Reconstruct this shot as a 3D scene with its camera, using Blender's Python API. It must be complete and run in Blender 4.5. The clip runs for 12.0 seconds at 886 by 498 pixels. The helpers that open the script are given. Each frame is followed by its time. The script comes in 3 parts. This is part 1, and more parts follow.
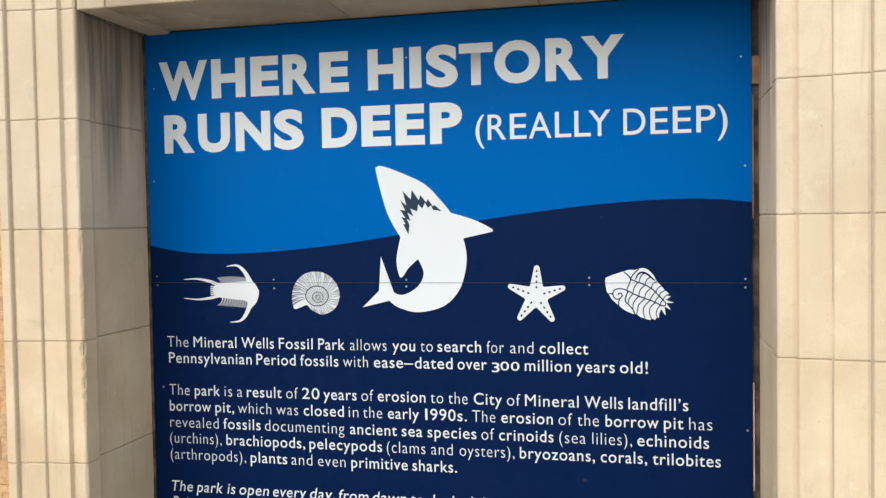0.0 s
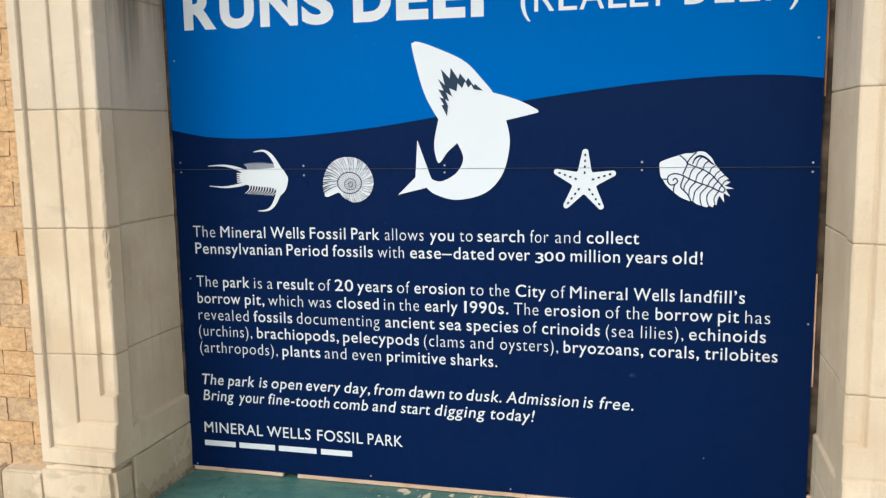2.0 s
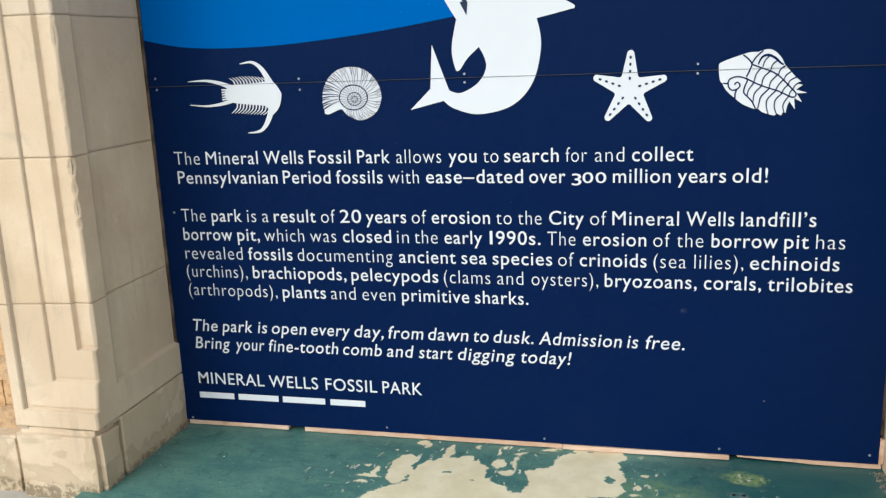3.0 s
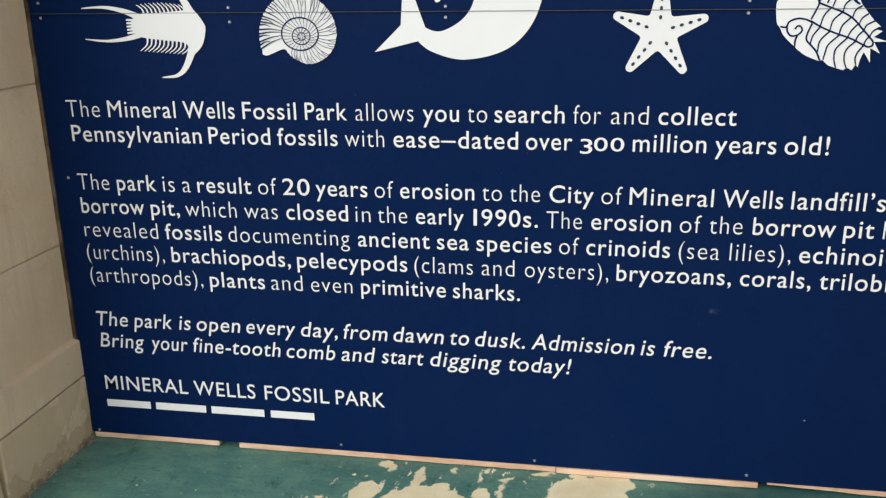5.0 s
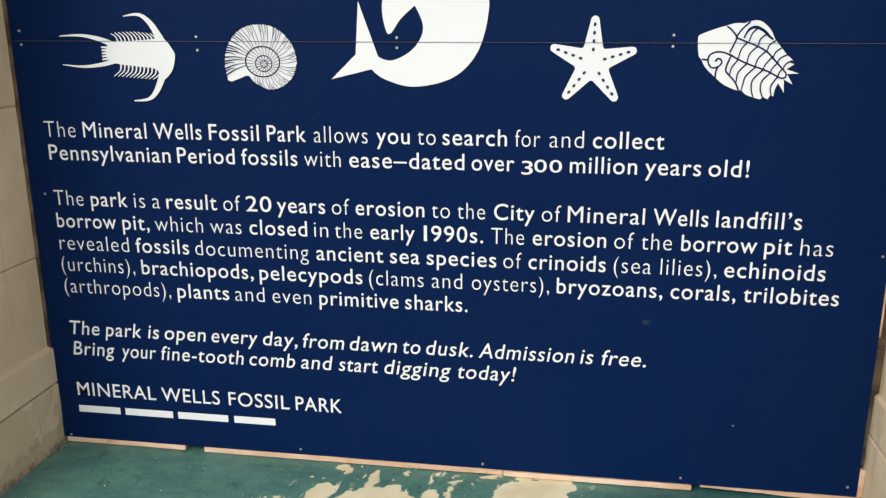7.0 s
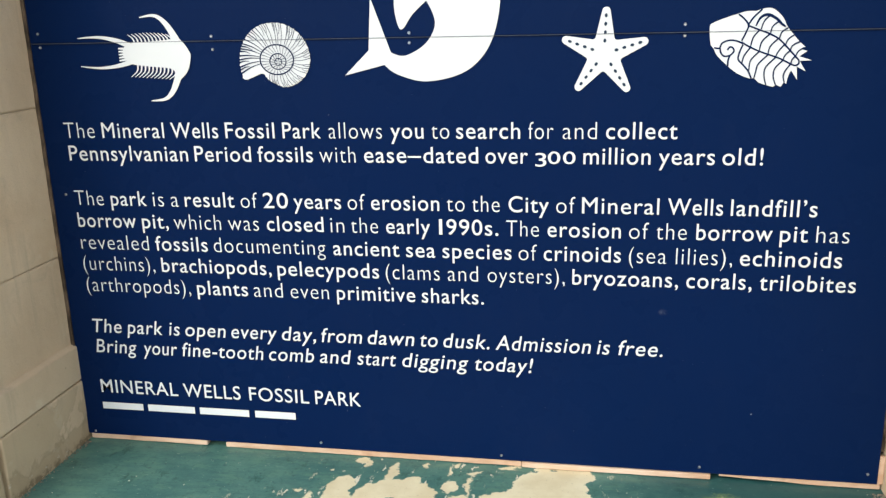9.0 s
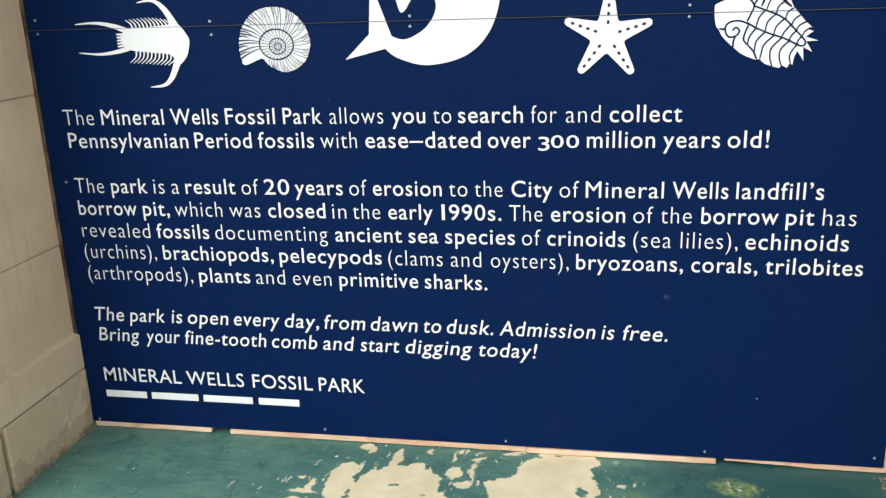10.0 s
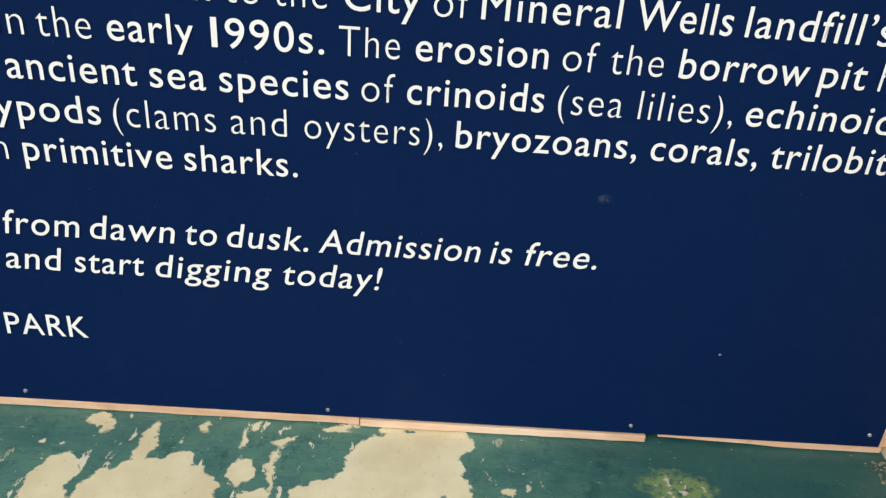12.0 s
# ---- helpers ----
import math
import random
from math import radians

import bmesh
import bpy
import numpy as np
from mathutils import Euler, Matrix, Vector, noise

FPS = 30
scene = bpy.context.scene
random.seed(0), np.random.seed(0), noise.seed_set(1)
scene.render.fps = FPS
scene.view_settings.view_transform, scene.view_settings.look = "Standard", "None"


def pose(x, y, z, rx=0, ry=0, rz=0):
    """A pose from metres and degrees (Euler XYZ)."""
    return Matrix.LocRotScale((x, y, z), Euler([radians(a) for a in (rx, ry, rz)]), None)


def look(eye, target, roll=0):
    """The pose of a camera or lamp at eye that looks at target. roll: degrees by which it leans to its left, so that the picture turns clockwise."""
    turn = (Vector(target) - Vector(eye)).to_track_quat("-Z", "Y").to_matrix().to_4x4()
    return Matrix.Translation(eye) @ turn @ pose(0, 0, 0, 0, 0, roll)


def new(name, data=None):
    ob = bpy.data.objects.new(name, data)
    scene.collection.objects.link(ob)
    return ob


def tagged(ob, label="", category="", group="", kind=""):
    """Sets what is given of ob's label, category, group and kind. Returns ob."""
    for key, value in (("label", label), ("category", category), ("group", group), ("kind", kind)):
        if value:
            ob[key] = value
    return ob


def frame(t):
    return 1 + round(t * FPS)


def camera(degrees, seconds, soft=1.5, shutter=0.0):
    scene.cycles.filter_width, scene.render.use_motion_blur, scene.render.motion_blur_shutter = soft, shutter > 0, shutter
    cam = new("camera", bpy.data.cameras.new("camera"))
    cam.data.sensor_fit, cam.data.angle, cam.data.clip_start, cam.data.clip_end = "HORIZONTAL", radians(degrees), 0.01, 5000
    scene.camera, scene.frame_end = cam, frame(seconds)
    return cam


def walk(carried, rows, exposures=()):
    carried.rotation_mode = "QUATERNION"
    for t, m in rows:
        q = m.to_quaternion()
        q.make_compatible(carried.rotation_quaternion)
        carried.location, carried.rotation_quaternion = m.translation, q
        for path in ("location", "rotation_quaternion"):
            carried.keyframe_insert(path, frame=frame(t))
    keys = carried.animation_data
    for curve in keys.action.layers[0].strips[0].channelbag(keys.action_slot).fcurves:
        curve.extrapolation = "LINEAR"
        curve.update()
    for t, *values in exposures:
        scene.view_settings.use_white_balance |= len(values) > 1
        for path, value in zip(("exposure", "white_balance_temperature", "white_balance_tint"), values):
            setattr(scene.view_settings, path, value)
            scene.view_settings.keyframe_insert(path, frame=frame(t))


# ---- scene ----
import itertools

cam = camera(54.1, 12.0, soft=1.35)
PATH = [
    (0, (0.817, -3.315, 1.508), (0.371, -1.367, 1.444), -0.9),
    (0.5, (0.807, -3.3, 1.495), (0.375, -1.348, 1.427), -1.2),
    (1, (0.798, -3.295, 1.494), (0.346, -1.349, 1.394), -1.5),
    (1.5, (0.784, -3.264, 1.48), (0.306, -1.327, 1.335), -1.1),
    (2, (0.691, -3.144, 1.412), (0.205, -1.223, 1.138), -0.9),
    (2.2, (0.611, -3.056, 1.385), (0.131, -1.142, 1.061), -1.4),
    (2.5, (0.533, -2.952, 1.39), (0.064, -1.048, 0.996), -1.8),
    (3, (0.479, -2.765, 1.361), (0.024, -0.871, 0.91), -2.2),
    (3.2, (0.474, -2.661, 1.337), (-0.004, -0.774, 0.875), -2.2),
    (4.8, (0.259, -2.18, 1.337), (-0.104, -0.305, 0.744), -1.2),
    (5, (0.263, -2.185, 1.336), (-0.056, -0.3, 0.747), -0.7),
    (5.5, (0.326, -2.266, 1.349), (0.024, -0.374, 0.776), -0.3),
    (6, (0.371, -2.321, 1.349), (0.055, -0.425, 0.795), 0.1),
    (6.5, (0.393, -2.32, 1.351), (0.093, -0.418, 0.812), -0.1),
    (8.5, (0.402, -2.354, 1.347), (0.077, -0.452, 0.821), -0.9),
    (9, (0.409, -2.342, 1.346), (0.066, -0.447, 0.806), -1.4),
    (9.5, (0.408, -2.333, 1.347), (0.059, -0.444, 0.792), -1.9),
    (10, (0.41, -2.323, 1.345), (0.058, -0.44, 0.77), -1.9),
    (10.5, (0.418, -2.206, 1.282), (0.143, -0.334, 0.632), -1.4),
    (10.7, (0.436, -2.091, 1.25), (0.204, -0.23, 0.555), -1.7),
    (11, (0.393, -1.893, 1.171), (0.293, -0.035, 0.436), -0.0),
    (11.2, (0.385, -1.739, 1.156), (0.344, 0.1, 0.37), 0.5),
    (11.5, (0.334, -1.561, 1.149), (0.426, 0.238, 0.28), 2.5),
    (11.7, (0.34, -1.484, 1.12), (0.431, 0.308, 0.238), 2.9),
    (12, (0.312, -1.279, 1.116), (0.355, 0.465, 0.138), 4.25),
]
EXPOSURES = [(0.0, -0.50, 6200, 5), (3.2, -0.48, 5950, 5), (4.8, -0.55, 6500, 6), (6.7, -0.47, 6500, 6), (8.3, -0.26, 6350, 5), (10.2, -0.24, 6350, 5), (10.8, -0.40, 6550, 5), (12.0, -0.48, 6550, 4)]
walk(cam, [(t, look(eye, target, roll)) for t, eye, target, roll in PATH], EXPOSURES)

# ---- world and light ----
SUN_DIR = Vector((-0.28, -0.70, 0.62)).normalized()
world = bpy.data.worlds.new("overcast_sky")
scene.world = world
world.use_nodes = True
wn = world.node_tree.nodes
sky = wn.new("ShaderNodeTexSky")
sky.sky_type, sky.sun_disc = "NISHITA", False
sky.sun_elevation = math.asin(SUN_DIR.z)
sky.sun_rotation = math.atan2(SUN_DIR.x, SUN_DIR.y)
sky.air_density, sky.dust_density = 1.0, 2.0
wn["Background"].inputs[1].default_value = 0.38
haze = wn.new("ShaderNodeHueSaturation")
haze.inputs["Saturation"].default_value = 0.35
world.node_tree.links.new(sky.outputs[0], haze.inputs["Color"])
world.node_tree.links.new(haze.outputs[0], wn["Background"].inputs[0])
sun = new("sun", bpy.data.lights.new("sun", "SUN"))
sun.data.energy, sun.data.angle, sun.data.color = 0.55, radians(150), (1.0, 0.97, 0.92)
sun.matrix_world = look(SUN_DIR * 20, (0, 0, 0))


# ---- materials ----
class Nodes:
    """A node material, written top down."""

    def __init__(self, name, rough=0.6, spec=0.3):
        self.m = bpy.data.materials.new(name)
        self.m.use_nodes = True
        self.t = self.m.node_tree
        self.bsdf = self.t.nodes["Principled BSDF"]
        self.bsdf.inputs["Roughness"].default_value = rough
        self.bsdf.inputs["Specular IOR Level"].default_value = spec
        self.pos = self.node("ShaderNodeTexCoord").outputs["Object"]

    def node(self, kind):
        return self.t.nodes.new(kind)

    def put(self, socket, value):
        if isinstance(value, bpy.types.NodeSocket):
            self.t.links.new(value, socket)
        elif isinstance(value, tuple) and len(value) == 3 and socket.type == "RGBA":
            socket.default_value = (*value, 1)
        else:
            socket.default_value = value

    def math(self, op, a, b=0.0, clamp=False):
        n = self.node("ShaderNodeMath")
        n.operation, n.use_clamp = op, clamp
        self.put(n.inputs[0], a), self.put(n.inputs[1], b)
        return n.outputs[0]

    def vec(self, op, a, b=(0, 0, 0)):
        n = self.node("ShaderNodeVectorMath")
        n.operation = op
        self.put(n.inputs[0], a), self.put(n.inputs[1], b)
        return n.outputs["Value" if op in ("LENGTH", "DOT_PRODUCT") else "Vector"]

    def noise(self, scale, detail=3.0, rough=0.55, at=None, stretch=(1, 1, 1), distort=0.0):
        n = self.node("ShaderNodeTexNoise")
        self.put(n.inputs["Vector"], self.vec("MULTIPLY", at or self.pos, stretch))
        for key, v in (("Scale", scale), ("Detail", detail), ("Roughness", rough), ("Distortion", distort)):
            n.inputs[key].default_value = v
        return n.outputs["Fac"]

    def ramp(self, f, lo, hi):
        n = self.node("ShaderNodeMapRange")
        n.interpolation_type = "SMOOTHSTEP"
        for key, v in (("Value", f), ("From Min", lo), ("From Max", hi)):
            self.put(n.inputs[key], v)
        return n.outputs[0]

    def mix(self, f, a, b, blend="MIX"):
        n = self.node("ShaderNodeMix")
        n.data_type, n.blend_type = "RGBA", blend
        self.put(n.inputs[0], f), self.put(n.inputs[6], a), self.put(n.inputs[7], b)
        return n.outputs[2]

    def chance(self):
        return self.node("ShaderNodeObjectInfo").outputs["Random"]

    def finish(self, colour, bump=None, depth=0.002, rough=None, strength=1.0, worn=0.0):
        self.put(self.bsdf.inputs["Base Color"], colour)
        if rough is not None:
            self.put(self.bsdf.inputs["Roughness"], rough)
        if bump is not None:
            n = self.node("ShaderNodeBump")
            n.inputs["Distance"].default_value, n.inputs["Strength"].default_value = depth, strength
            self.put(n.inputs["Height"], bump)
            if worn:
                edge = self.node("ShaderNodeBevel")
                edge.samples, edge.inputs["Radius"].default_value = 4, worn
                self.put(n.inputs["Normal"], edge.outputs[0])
            self.put(self.bsdf.inputs["Normal"], n.outputs[0])
        return self.m


def stone_material(name, stains=0.0, runs=None, low=(0.630, 0.465, 0.295), high=(0.750, 0.590, 0.400)):
    k = Nodes(name, 0.75, 0.2)
    block = k.chance()
    c = k.mix(k.ramp(k.noise(2.6, 5, 0.6), 0.34, 0.68), low, high)
    c = k.mix(k.math("MULTIPLY", block, 0.45), c, (0.613, 0.486, 0.347))
    wash = k.ramp(k.noise(5, 4, 0.55, stretch=(1, 1, 0.22)), 0.48, 0.72)
    c = k.mix(k.math("MULTIPLY", wash, 0.30), c, (0.502, 0.384, 0.251))
    streak = k.ramp(k.noise(15, 4, 0.6, stretch=(1, 1, 0.05)), 0.53, 0.74)
    patchy = k.ramp(k.noise(1.7, 3), 0.45, 0.65)
    c = k.mix(k.math("MULTIPLY", k.math("MULTIPLY", streak, patchy), 0.55), c, (0.321, 0.267, 0.187))
    blot = k.ramp(k.noise(8, 6, 0.68, distort=0.8), 0.55, 0.74)
    c = k.mix(k.math("MULTIPLY", blot, 0.34), c, (0.432, 0.354, 0.246))
    pale = k.ramp(k.noise(11, 5, 0.6), 0.60, 0.75)
    c = k.mix(k.math("MULTIPLY", pale, 0.35), c, (0.764, 0.686, 0.521))
    grain = k.noise(240, 2)
    c = k.mix(k.math("MULTIPLY", k.ramp(grain, 0.50, 0.75), 0.15), c, (0.331, 0.267, 0.187))
    pit = k.ramp(k.noise(62, 4, 0.62), 0.70, 0.75)
    c = k.mix(k.math("MULTIPLY", pit, 0.5), c, (0.301, 0.241, 0.167))
    if stains:
        damp = k.noise(4.2, 6, 0.6, distort=0.9)
        low = k.ramp(damp, 0.47, 0.56)
        c = k.mix(k.math("MULTIPLY", low, stains * 0.75), c, (0.442, 0.333, 0.197))
        rim = k.math("MULTIPLY", k.ramp(damp, 0.44, 0.48), k.math("SUBTRACT", 1.0, low))
        c = k.mix(k.math("MULTIPLY", rim, stains * 0.8), c, (0.362, 0.267, 0.157))
        moss = k.ramp(k.noise(9, 6, 0.7), 0.62, 0.72)
        c = k.mix(k.math("MULTIPLY", moss, stains * 0.6), c, (0.221, 0.184, 0.108))
        scale = k.ramp(k.noise(10, 5, 0.6, at=k.vec("ADD", k.pos, (3.0, 1.0, 7.0))), 0.63, 0.67)
        c = k.mix(k.math("MULTIPLY", scale, stains * 0.3), c, (0.703, 0.635, 0.492))
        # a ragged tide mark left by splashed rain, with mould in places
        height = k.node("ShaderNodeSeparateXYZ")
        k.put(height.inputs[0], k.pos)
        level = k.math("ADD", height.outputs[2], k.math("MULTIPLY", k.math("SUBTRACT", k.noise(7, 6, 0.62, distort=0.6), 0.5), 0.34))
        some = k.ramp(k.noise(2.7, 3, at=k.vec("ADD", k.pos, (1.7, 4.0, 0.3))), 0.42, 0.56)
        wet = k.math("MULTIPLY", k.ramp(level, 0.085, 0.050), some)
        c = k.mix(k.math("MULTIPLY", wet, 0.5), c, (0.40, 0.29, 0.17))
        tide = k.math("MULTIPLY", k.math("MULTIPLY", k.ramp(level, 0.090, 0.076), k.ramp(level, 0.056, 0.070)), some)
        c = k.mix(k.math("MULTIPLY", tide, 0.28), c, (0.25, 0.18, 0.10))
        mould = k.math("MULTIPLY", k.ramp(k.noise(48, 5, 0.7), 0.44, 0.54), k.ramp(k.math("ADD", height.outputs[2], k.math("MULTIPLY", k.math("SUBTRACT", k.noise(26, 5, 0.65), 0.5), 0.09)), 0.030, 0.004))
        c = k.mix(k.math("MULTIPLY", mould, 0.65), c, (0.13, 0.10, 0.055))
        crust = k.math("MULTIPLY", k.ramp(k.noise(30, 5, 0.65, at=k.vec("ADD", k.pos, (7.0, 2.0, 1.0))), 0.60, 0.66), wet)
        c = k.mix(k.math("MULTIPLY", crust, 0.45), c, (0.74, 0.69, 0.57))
    if runs:
        # sooty water runs on the sheltered faces, of uneven length
        axes = k.node("ShaderNodeSeparateXYZ")
        k.put(axes.inputs[0], k.pos)
        length = k.math("ADD", axes.outputs[2], k.math("MULTIPLY", k.math("SUBTRACT", k.noise(7, 4, 0.6, stretch=(1, 1, 0.06)), 0.5), 1.5))
        run = k.math("MULTIPLY", k.ramp(length, *runs), k.ramp(axes.outputs[1], -0.468, -0.452))
        thread = k.ramp(k.noise(30, 5, 0.65, stretch=(1, 1, 0.05)), 0.36, 0.62)
        run = k.math("MULTIPLY", run, k.math("ADD", 0.62, k.math("MULTIPLY", thread, 0.30)))
        c = k.mix(run, c, (0.155, 0.130, 0.092))
    relief = k.math("ADD", k.math("MULTIPLY", k.noise(26, 5, 0.6), 0.7), k.math("MULTIPLY", grain, 0.25))
    relief = k.math("SUBTRACT", relief, k.math("MULTIPLY", pit, 0.5))
    return k.finish(c, relief, 0.005, strength=0.6, worn=0.009)


STONE = stone_material("cast_stone")
STONE_SOOTY = stone_material("sooty_cast_stone", runs=(1.70, 2.25), low=(0.613, 0.469, 0.320), high=(0.738, 0.594, 0.428))
SOFFIT = stone_material("grimy_shade_dark_soffit_stone", low=(0.36, 0.275, 0.185), high=(0.48, 0.375, 0.26))
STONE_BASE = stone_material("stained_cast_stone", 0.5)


def mortar_material(name, low, high):
    k = Nodes(name, 0.9, 0.1)
    c = k.mix(k.noise(60, 4), low, high)
    return k.finish(c, k.noise(200, 3), 0.002)


def brick_material():
    k = Nodes("rough_brick", 0.85, 0.15)
    tone = k.chance()
    at = k.vec("ADD", k.pos, k.node("ShaderNodeObjectInfo").outputs["Location"])
    c = k.mix(k.ramp(tone, 0.35, 0.75), (0.62, 0.36, 0.17), (0.52, 0.35, 0.21))
    c = k.mix(k.ramp(k.noise(24, 5, 0.65, at), 0.35, 0.7), c, (0.70, 0.46, 0.24))
    pit = k.ramp(k.noise(62, 7, 0.78, at, (0.8, 1, 1.3)), 0.46, 0.68)
    c = k.mix(k.math("MULTIPLY", pit, 0.42), c, (0.42, 0.23, 0.11))
    hole = k.ramp(k.noise(115, 4, 0.65, at, (0.7, 1, 1.2)), 0.60, 0.68)
    c = k.mix(k.math("MULTIPLY", hole, 0.45), c, (0.24, 0.13, 0.07))
    relief = k.math("SUBTRACT", k.noise(75, 6, 0.7, at, (0.7, 1, 1.2)), k.math("MULTIPLY", pit, 0.6))
    return k.finish(c, relief, 0.005, strength=0.7)


def print_material(name, colour, rough=0.30, spec=0.025, dust=True):
    k = Nodes(name, rough, spec)
    c = k.mix(k.math("MULTIPLY", k.ramp(k.noise(1.6, 4), 0.35, 0.7), 0.16), colour, tuple(v * 0.72 + 0.004 for v in colour))
    if dust:
        film = k.math("MULTIPLY", k.ramp(k.noise(11, 6, 0.7, stretch=(1, 1, 0.5)), 0.5, 0.85), 0.004)
        c = k.mix(film, c, (0.45, 0.43, 0.40))
        speck = k.math("MULTIPLY", k.ramp(k.noise(260, 1), 0.80, 0.825), 0.5)
        c = k.mix(speck, c, (0.55, 0.55, 0.55))
        for x, z, r, much in ((0.601, 0.511, 0.016, 0.045), (0.857, 0.216, 0.004, 0.5), (-0.33, 1.06, 0.003, 0.3)):
            off = k.vec("MULTIPLY", k.vec("SUBTRACT", k.pos, (x, 0, z)), (1, 0, 1.5))
            rub = k.math("MULTIPLY", k.ramp(k.vec("LENGTH", off), r, r * 0.3), k.ramp(k.noise(120, 4, 0.7), 0.38, 0.60))
            c = k.mix(k.math("MULTIPLY", rub, much), c, (0.60, 0.62, 0.66))
    rr = k.math("ADD", rough, k.math("MULTIPLY", k.noise(6, 4), 0.12))
    return k.finish(c, k.noise(2.2, 2), 0.004, rr, 0.12)


NAVY = print_material("navy_print", (0.0028, 0.0122, 0.0535), rough=0.22)
BLUE = print_material("blue_print", (0.0, 0.102, 0.37), rough=0.2, spec=0.03)
WHITE = print_material("white_print", (0.690, 0.700, 0.700), dust=False)
SLATE = print_material("slate_print", (0.028, 0.045, 0.075), dust=False)
SEAM_GREY = print_material("seam_backing", (0.075, 0.085, 0.11), dust=False)


def wood_material(name, a, b):
    k = Nodes(name, 0.65, 0.25)
    c = k.mix(k.ramp(k.noise(26, 5, 0.6, stretch=(0.12, 1, 0.5)), 0.35, 0.7), a, b)
    c = k.mix(k.math("MULTIPLY", k.ramp(k.noise(9, 3), 0.6, 0.75), 0.5), c, tuple(v * 0.55 for v in a))
    return k.finish(c, k.noise(90, 3, stretch=(0.2, 1, 1)), 0.001)


PINE = wood_material("raw_pine", (0.52, 0.31, 0.19), (0.72, 0.52, 0.38))
OLD_WOOD = wood_material("weathered_wood", (0.24, 0.11, 0.06), (0.36, 0.18, 0.10))
MORTAR = mortar_material("mortar", (0.42, 0.335, 0.24), (0.56, 0.45, 0.33))
JOINT = mortar_material("tan_mortar", (0.50, 0.31, 0.17), (0.64, 0.42, 0.25))
BRICK = brick_material()


def floor_material():
    """Worn teal paint, peeled off the pale concrete in broad flakes; weaker light to the east is painted in."""
    k = Nodes("peeling_floor_paint", 0.5, 0.35)
    wob = k.node("ShaderNodeTexNoise")
    wob.inputs["Scale"].default_value, wob.inputs["Detail"].default_value, wob.inputs["Roughness"].default_value = 22.0, 7.0, 0.64
    k.put(wob.inputs["Vector"], k.pos)
    shift = k.vec("MULTIPLY", k.vec("SUBTRACT", wob.outputs["Color"], (0.5, 0.5, 0.5)), (0.066, 0.058, 0.0))
    p = k.vec("ADD", k.pos, shift)

    def ovals(rows):
        best = None
        for x, y, a, b in rows:
            d = k.vec("LENGTH", k.vec("MULTIPLY", k.vec("SUBTRACT", p, (x, y, 0)), (1 / a, 1 / b, 0)))
            d = k.math("MULTIPLY", k.math("SUBTRACT", d, 1.0), min(a, b))
            best = d if best is None else k.math("MINIMUM", best, d)
        return best

    bare = ovals([(0.02, -0.46, 0.41, 0.21), (-0.30, -0.22, 0.045, 0.105), (-0.13, -0.25, 0.135, 0.135), (-0.170, -0.075, 0.015, 0.055), (-0.100, -0.125, 0.020, 0.030),
                  (0.30, -0.20, 0.128, 0.20), (0.335, -0.03, 0.088, 0.07), (0.20, -0.25, 0.12, 0.11), (0.18, -0.012, 0.030, 0.012),
                  (0.012, -0.135, 0.022, 0.036), (0.045, -0.195, 0.026, 0.022), (0.066, -0.125, 0.006, 0.06), (0.088, -0.058, 0.031, 0.012),
                  (-0.278, -0.020, 0.020, 0.018), (-0.255, -0.038, 0.008, 0.020), (-0.353, -0.087, 0.009, 0.006), (-0.425, -0.212, 0.014, 0.009), (-0.400, -0.286, 0.042, 0.010)])
    small = ovals([(-0.382, -0.250, 0.010, 0.032), (-0.410, -0.327, 0.024, 0.009), (0.481, -0.153, 0.015, 0.010), (0.462, -0.233, 0.008, 0.013), (0.457, -0.279, 0.019, 0.008),
                   (0.510, -0.301, 0.009, 0.008), (0.850, -0.255, 0.014, 0.007), (-0.080, -0.030, 0.006, 0.016), (0.0, -0.050, 0.007, 0.022), (0.020, -0.020, 0.006, 0.012)])
    bare = k.math("MINIMUM", bare, small)
    kept = ovals([(0.088, -0.262, 0.036, 0.060), (0.035, -0.250, 0.034, 0.034), (-0.008, -0.200, 0.013, 0.045), (0.092, -0.198, 0.018, 0.028), (-0.262, -0.180, 0.010, 0.036),
                  (0.135, -0.078, 0.060, 0.038), (0.157, -0.095, 0.030, 0.024), (0.225, -0.016, 0.036, 0.008), (-0.150, -0.222, 0.014, 0.007), (-0.270, -0.271, 0.006, 0.009),
                  (-0.059, -0.268, 0.011, 0.004), (0.305, -0.014, 0.012, 0.005), (0.418, -0.118, 0.022, 0.015), (0.378, -0.190, 0.016, 0.025), (0.430, -0.232, 0.014, 0.032), (0.372, -0.312, 0.048, 0.007), (-0.366, -0.325, 0.011, 0.036)])
    patch = k.math("MULTIPLY", k.ramp(bare, 0.002, -0.002), k.ramp(kept, -0.002, 0.002))
    chip_field = k.noise(42, 4, 0.6)
    chips = k.ramp(chip_field, 0.715, 0.725)
    chips = k.math("MAXIMUM", chips, k.math("MULTIPLY", k.ramp(k.noise(95, 3, 0.6, stretch=(0.6, 1.1, 1)), 0.720, 0.740), 0.85))
    near_patch = k.ramp(bare, 0.075, 0.0)
    chips = k.math("MAXIMUM", chips, k.math("MULTIPLY", k.ramp(k.noise(36, 5, 0.65, stretch=(1.2, 0.55, 1)), 0.615, 0.625), near_patch))
    left = k.math("MULTIPLY", k.ramp(k.noise(60, 4, 0.6), 0.735, 0.742), 0.8)
    gone = k.math("MAXIMUM", k.math("MULTIPLY", patch, k.math("SUBTRACT", 1.0, left)), chips)
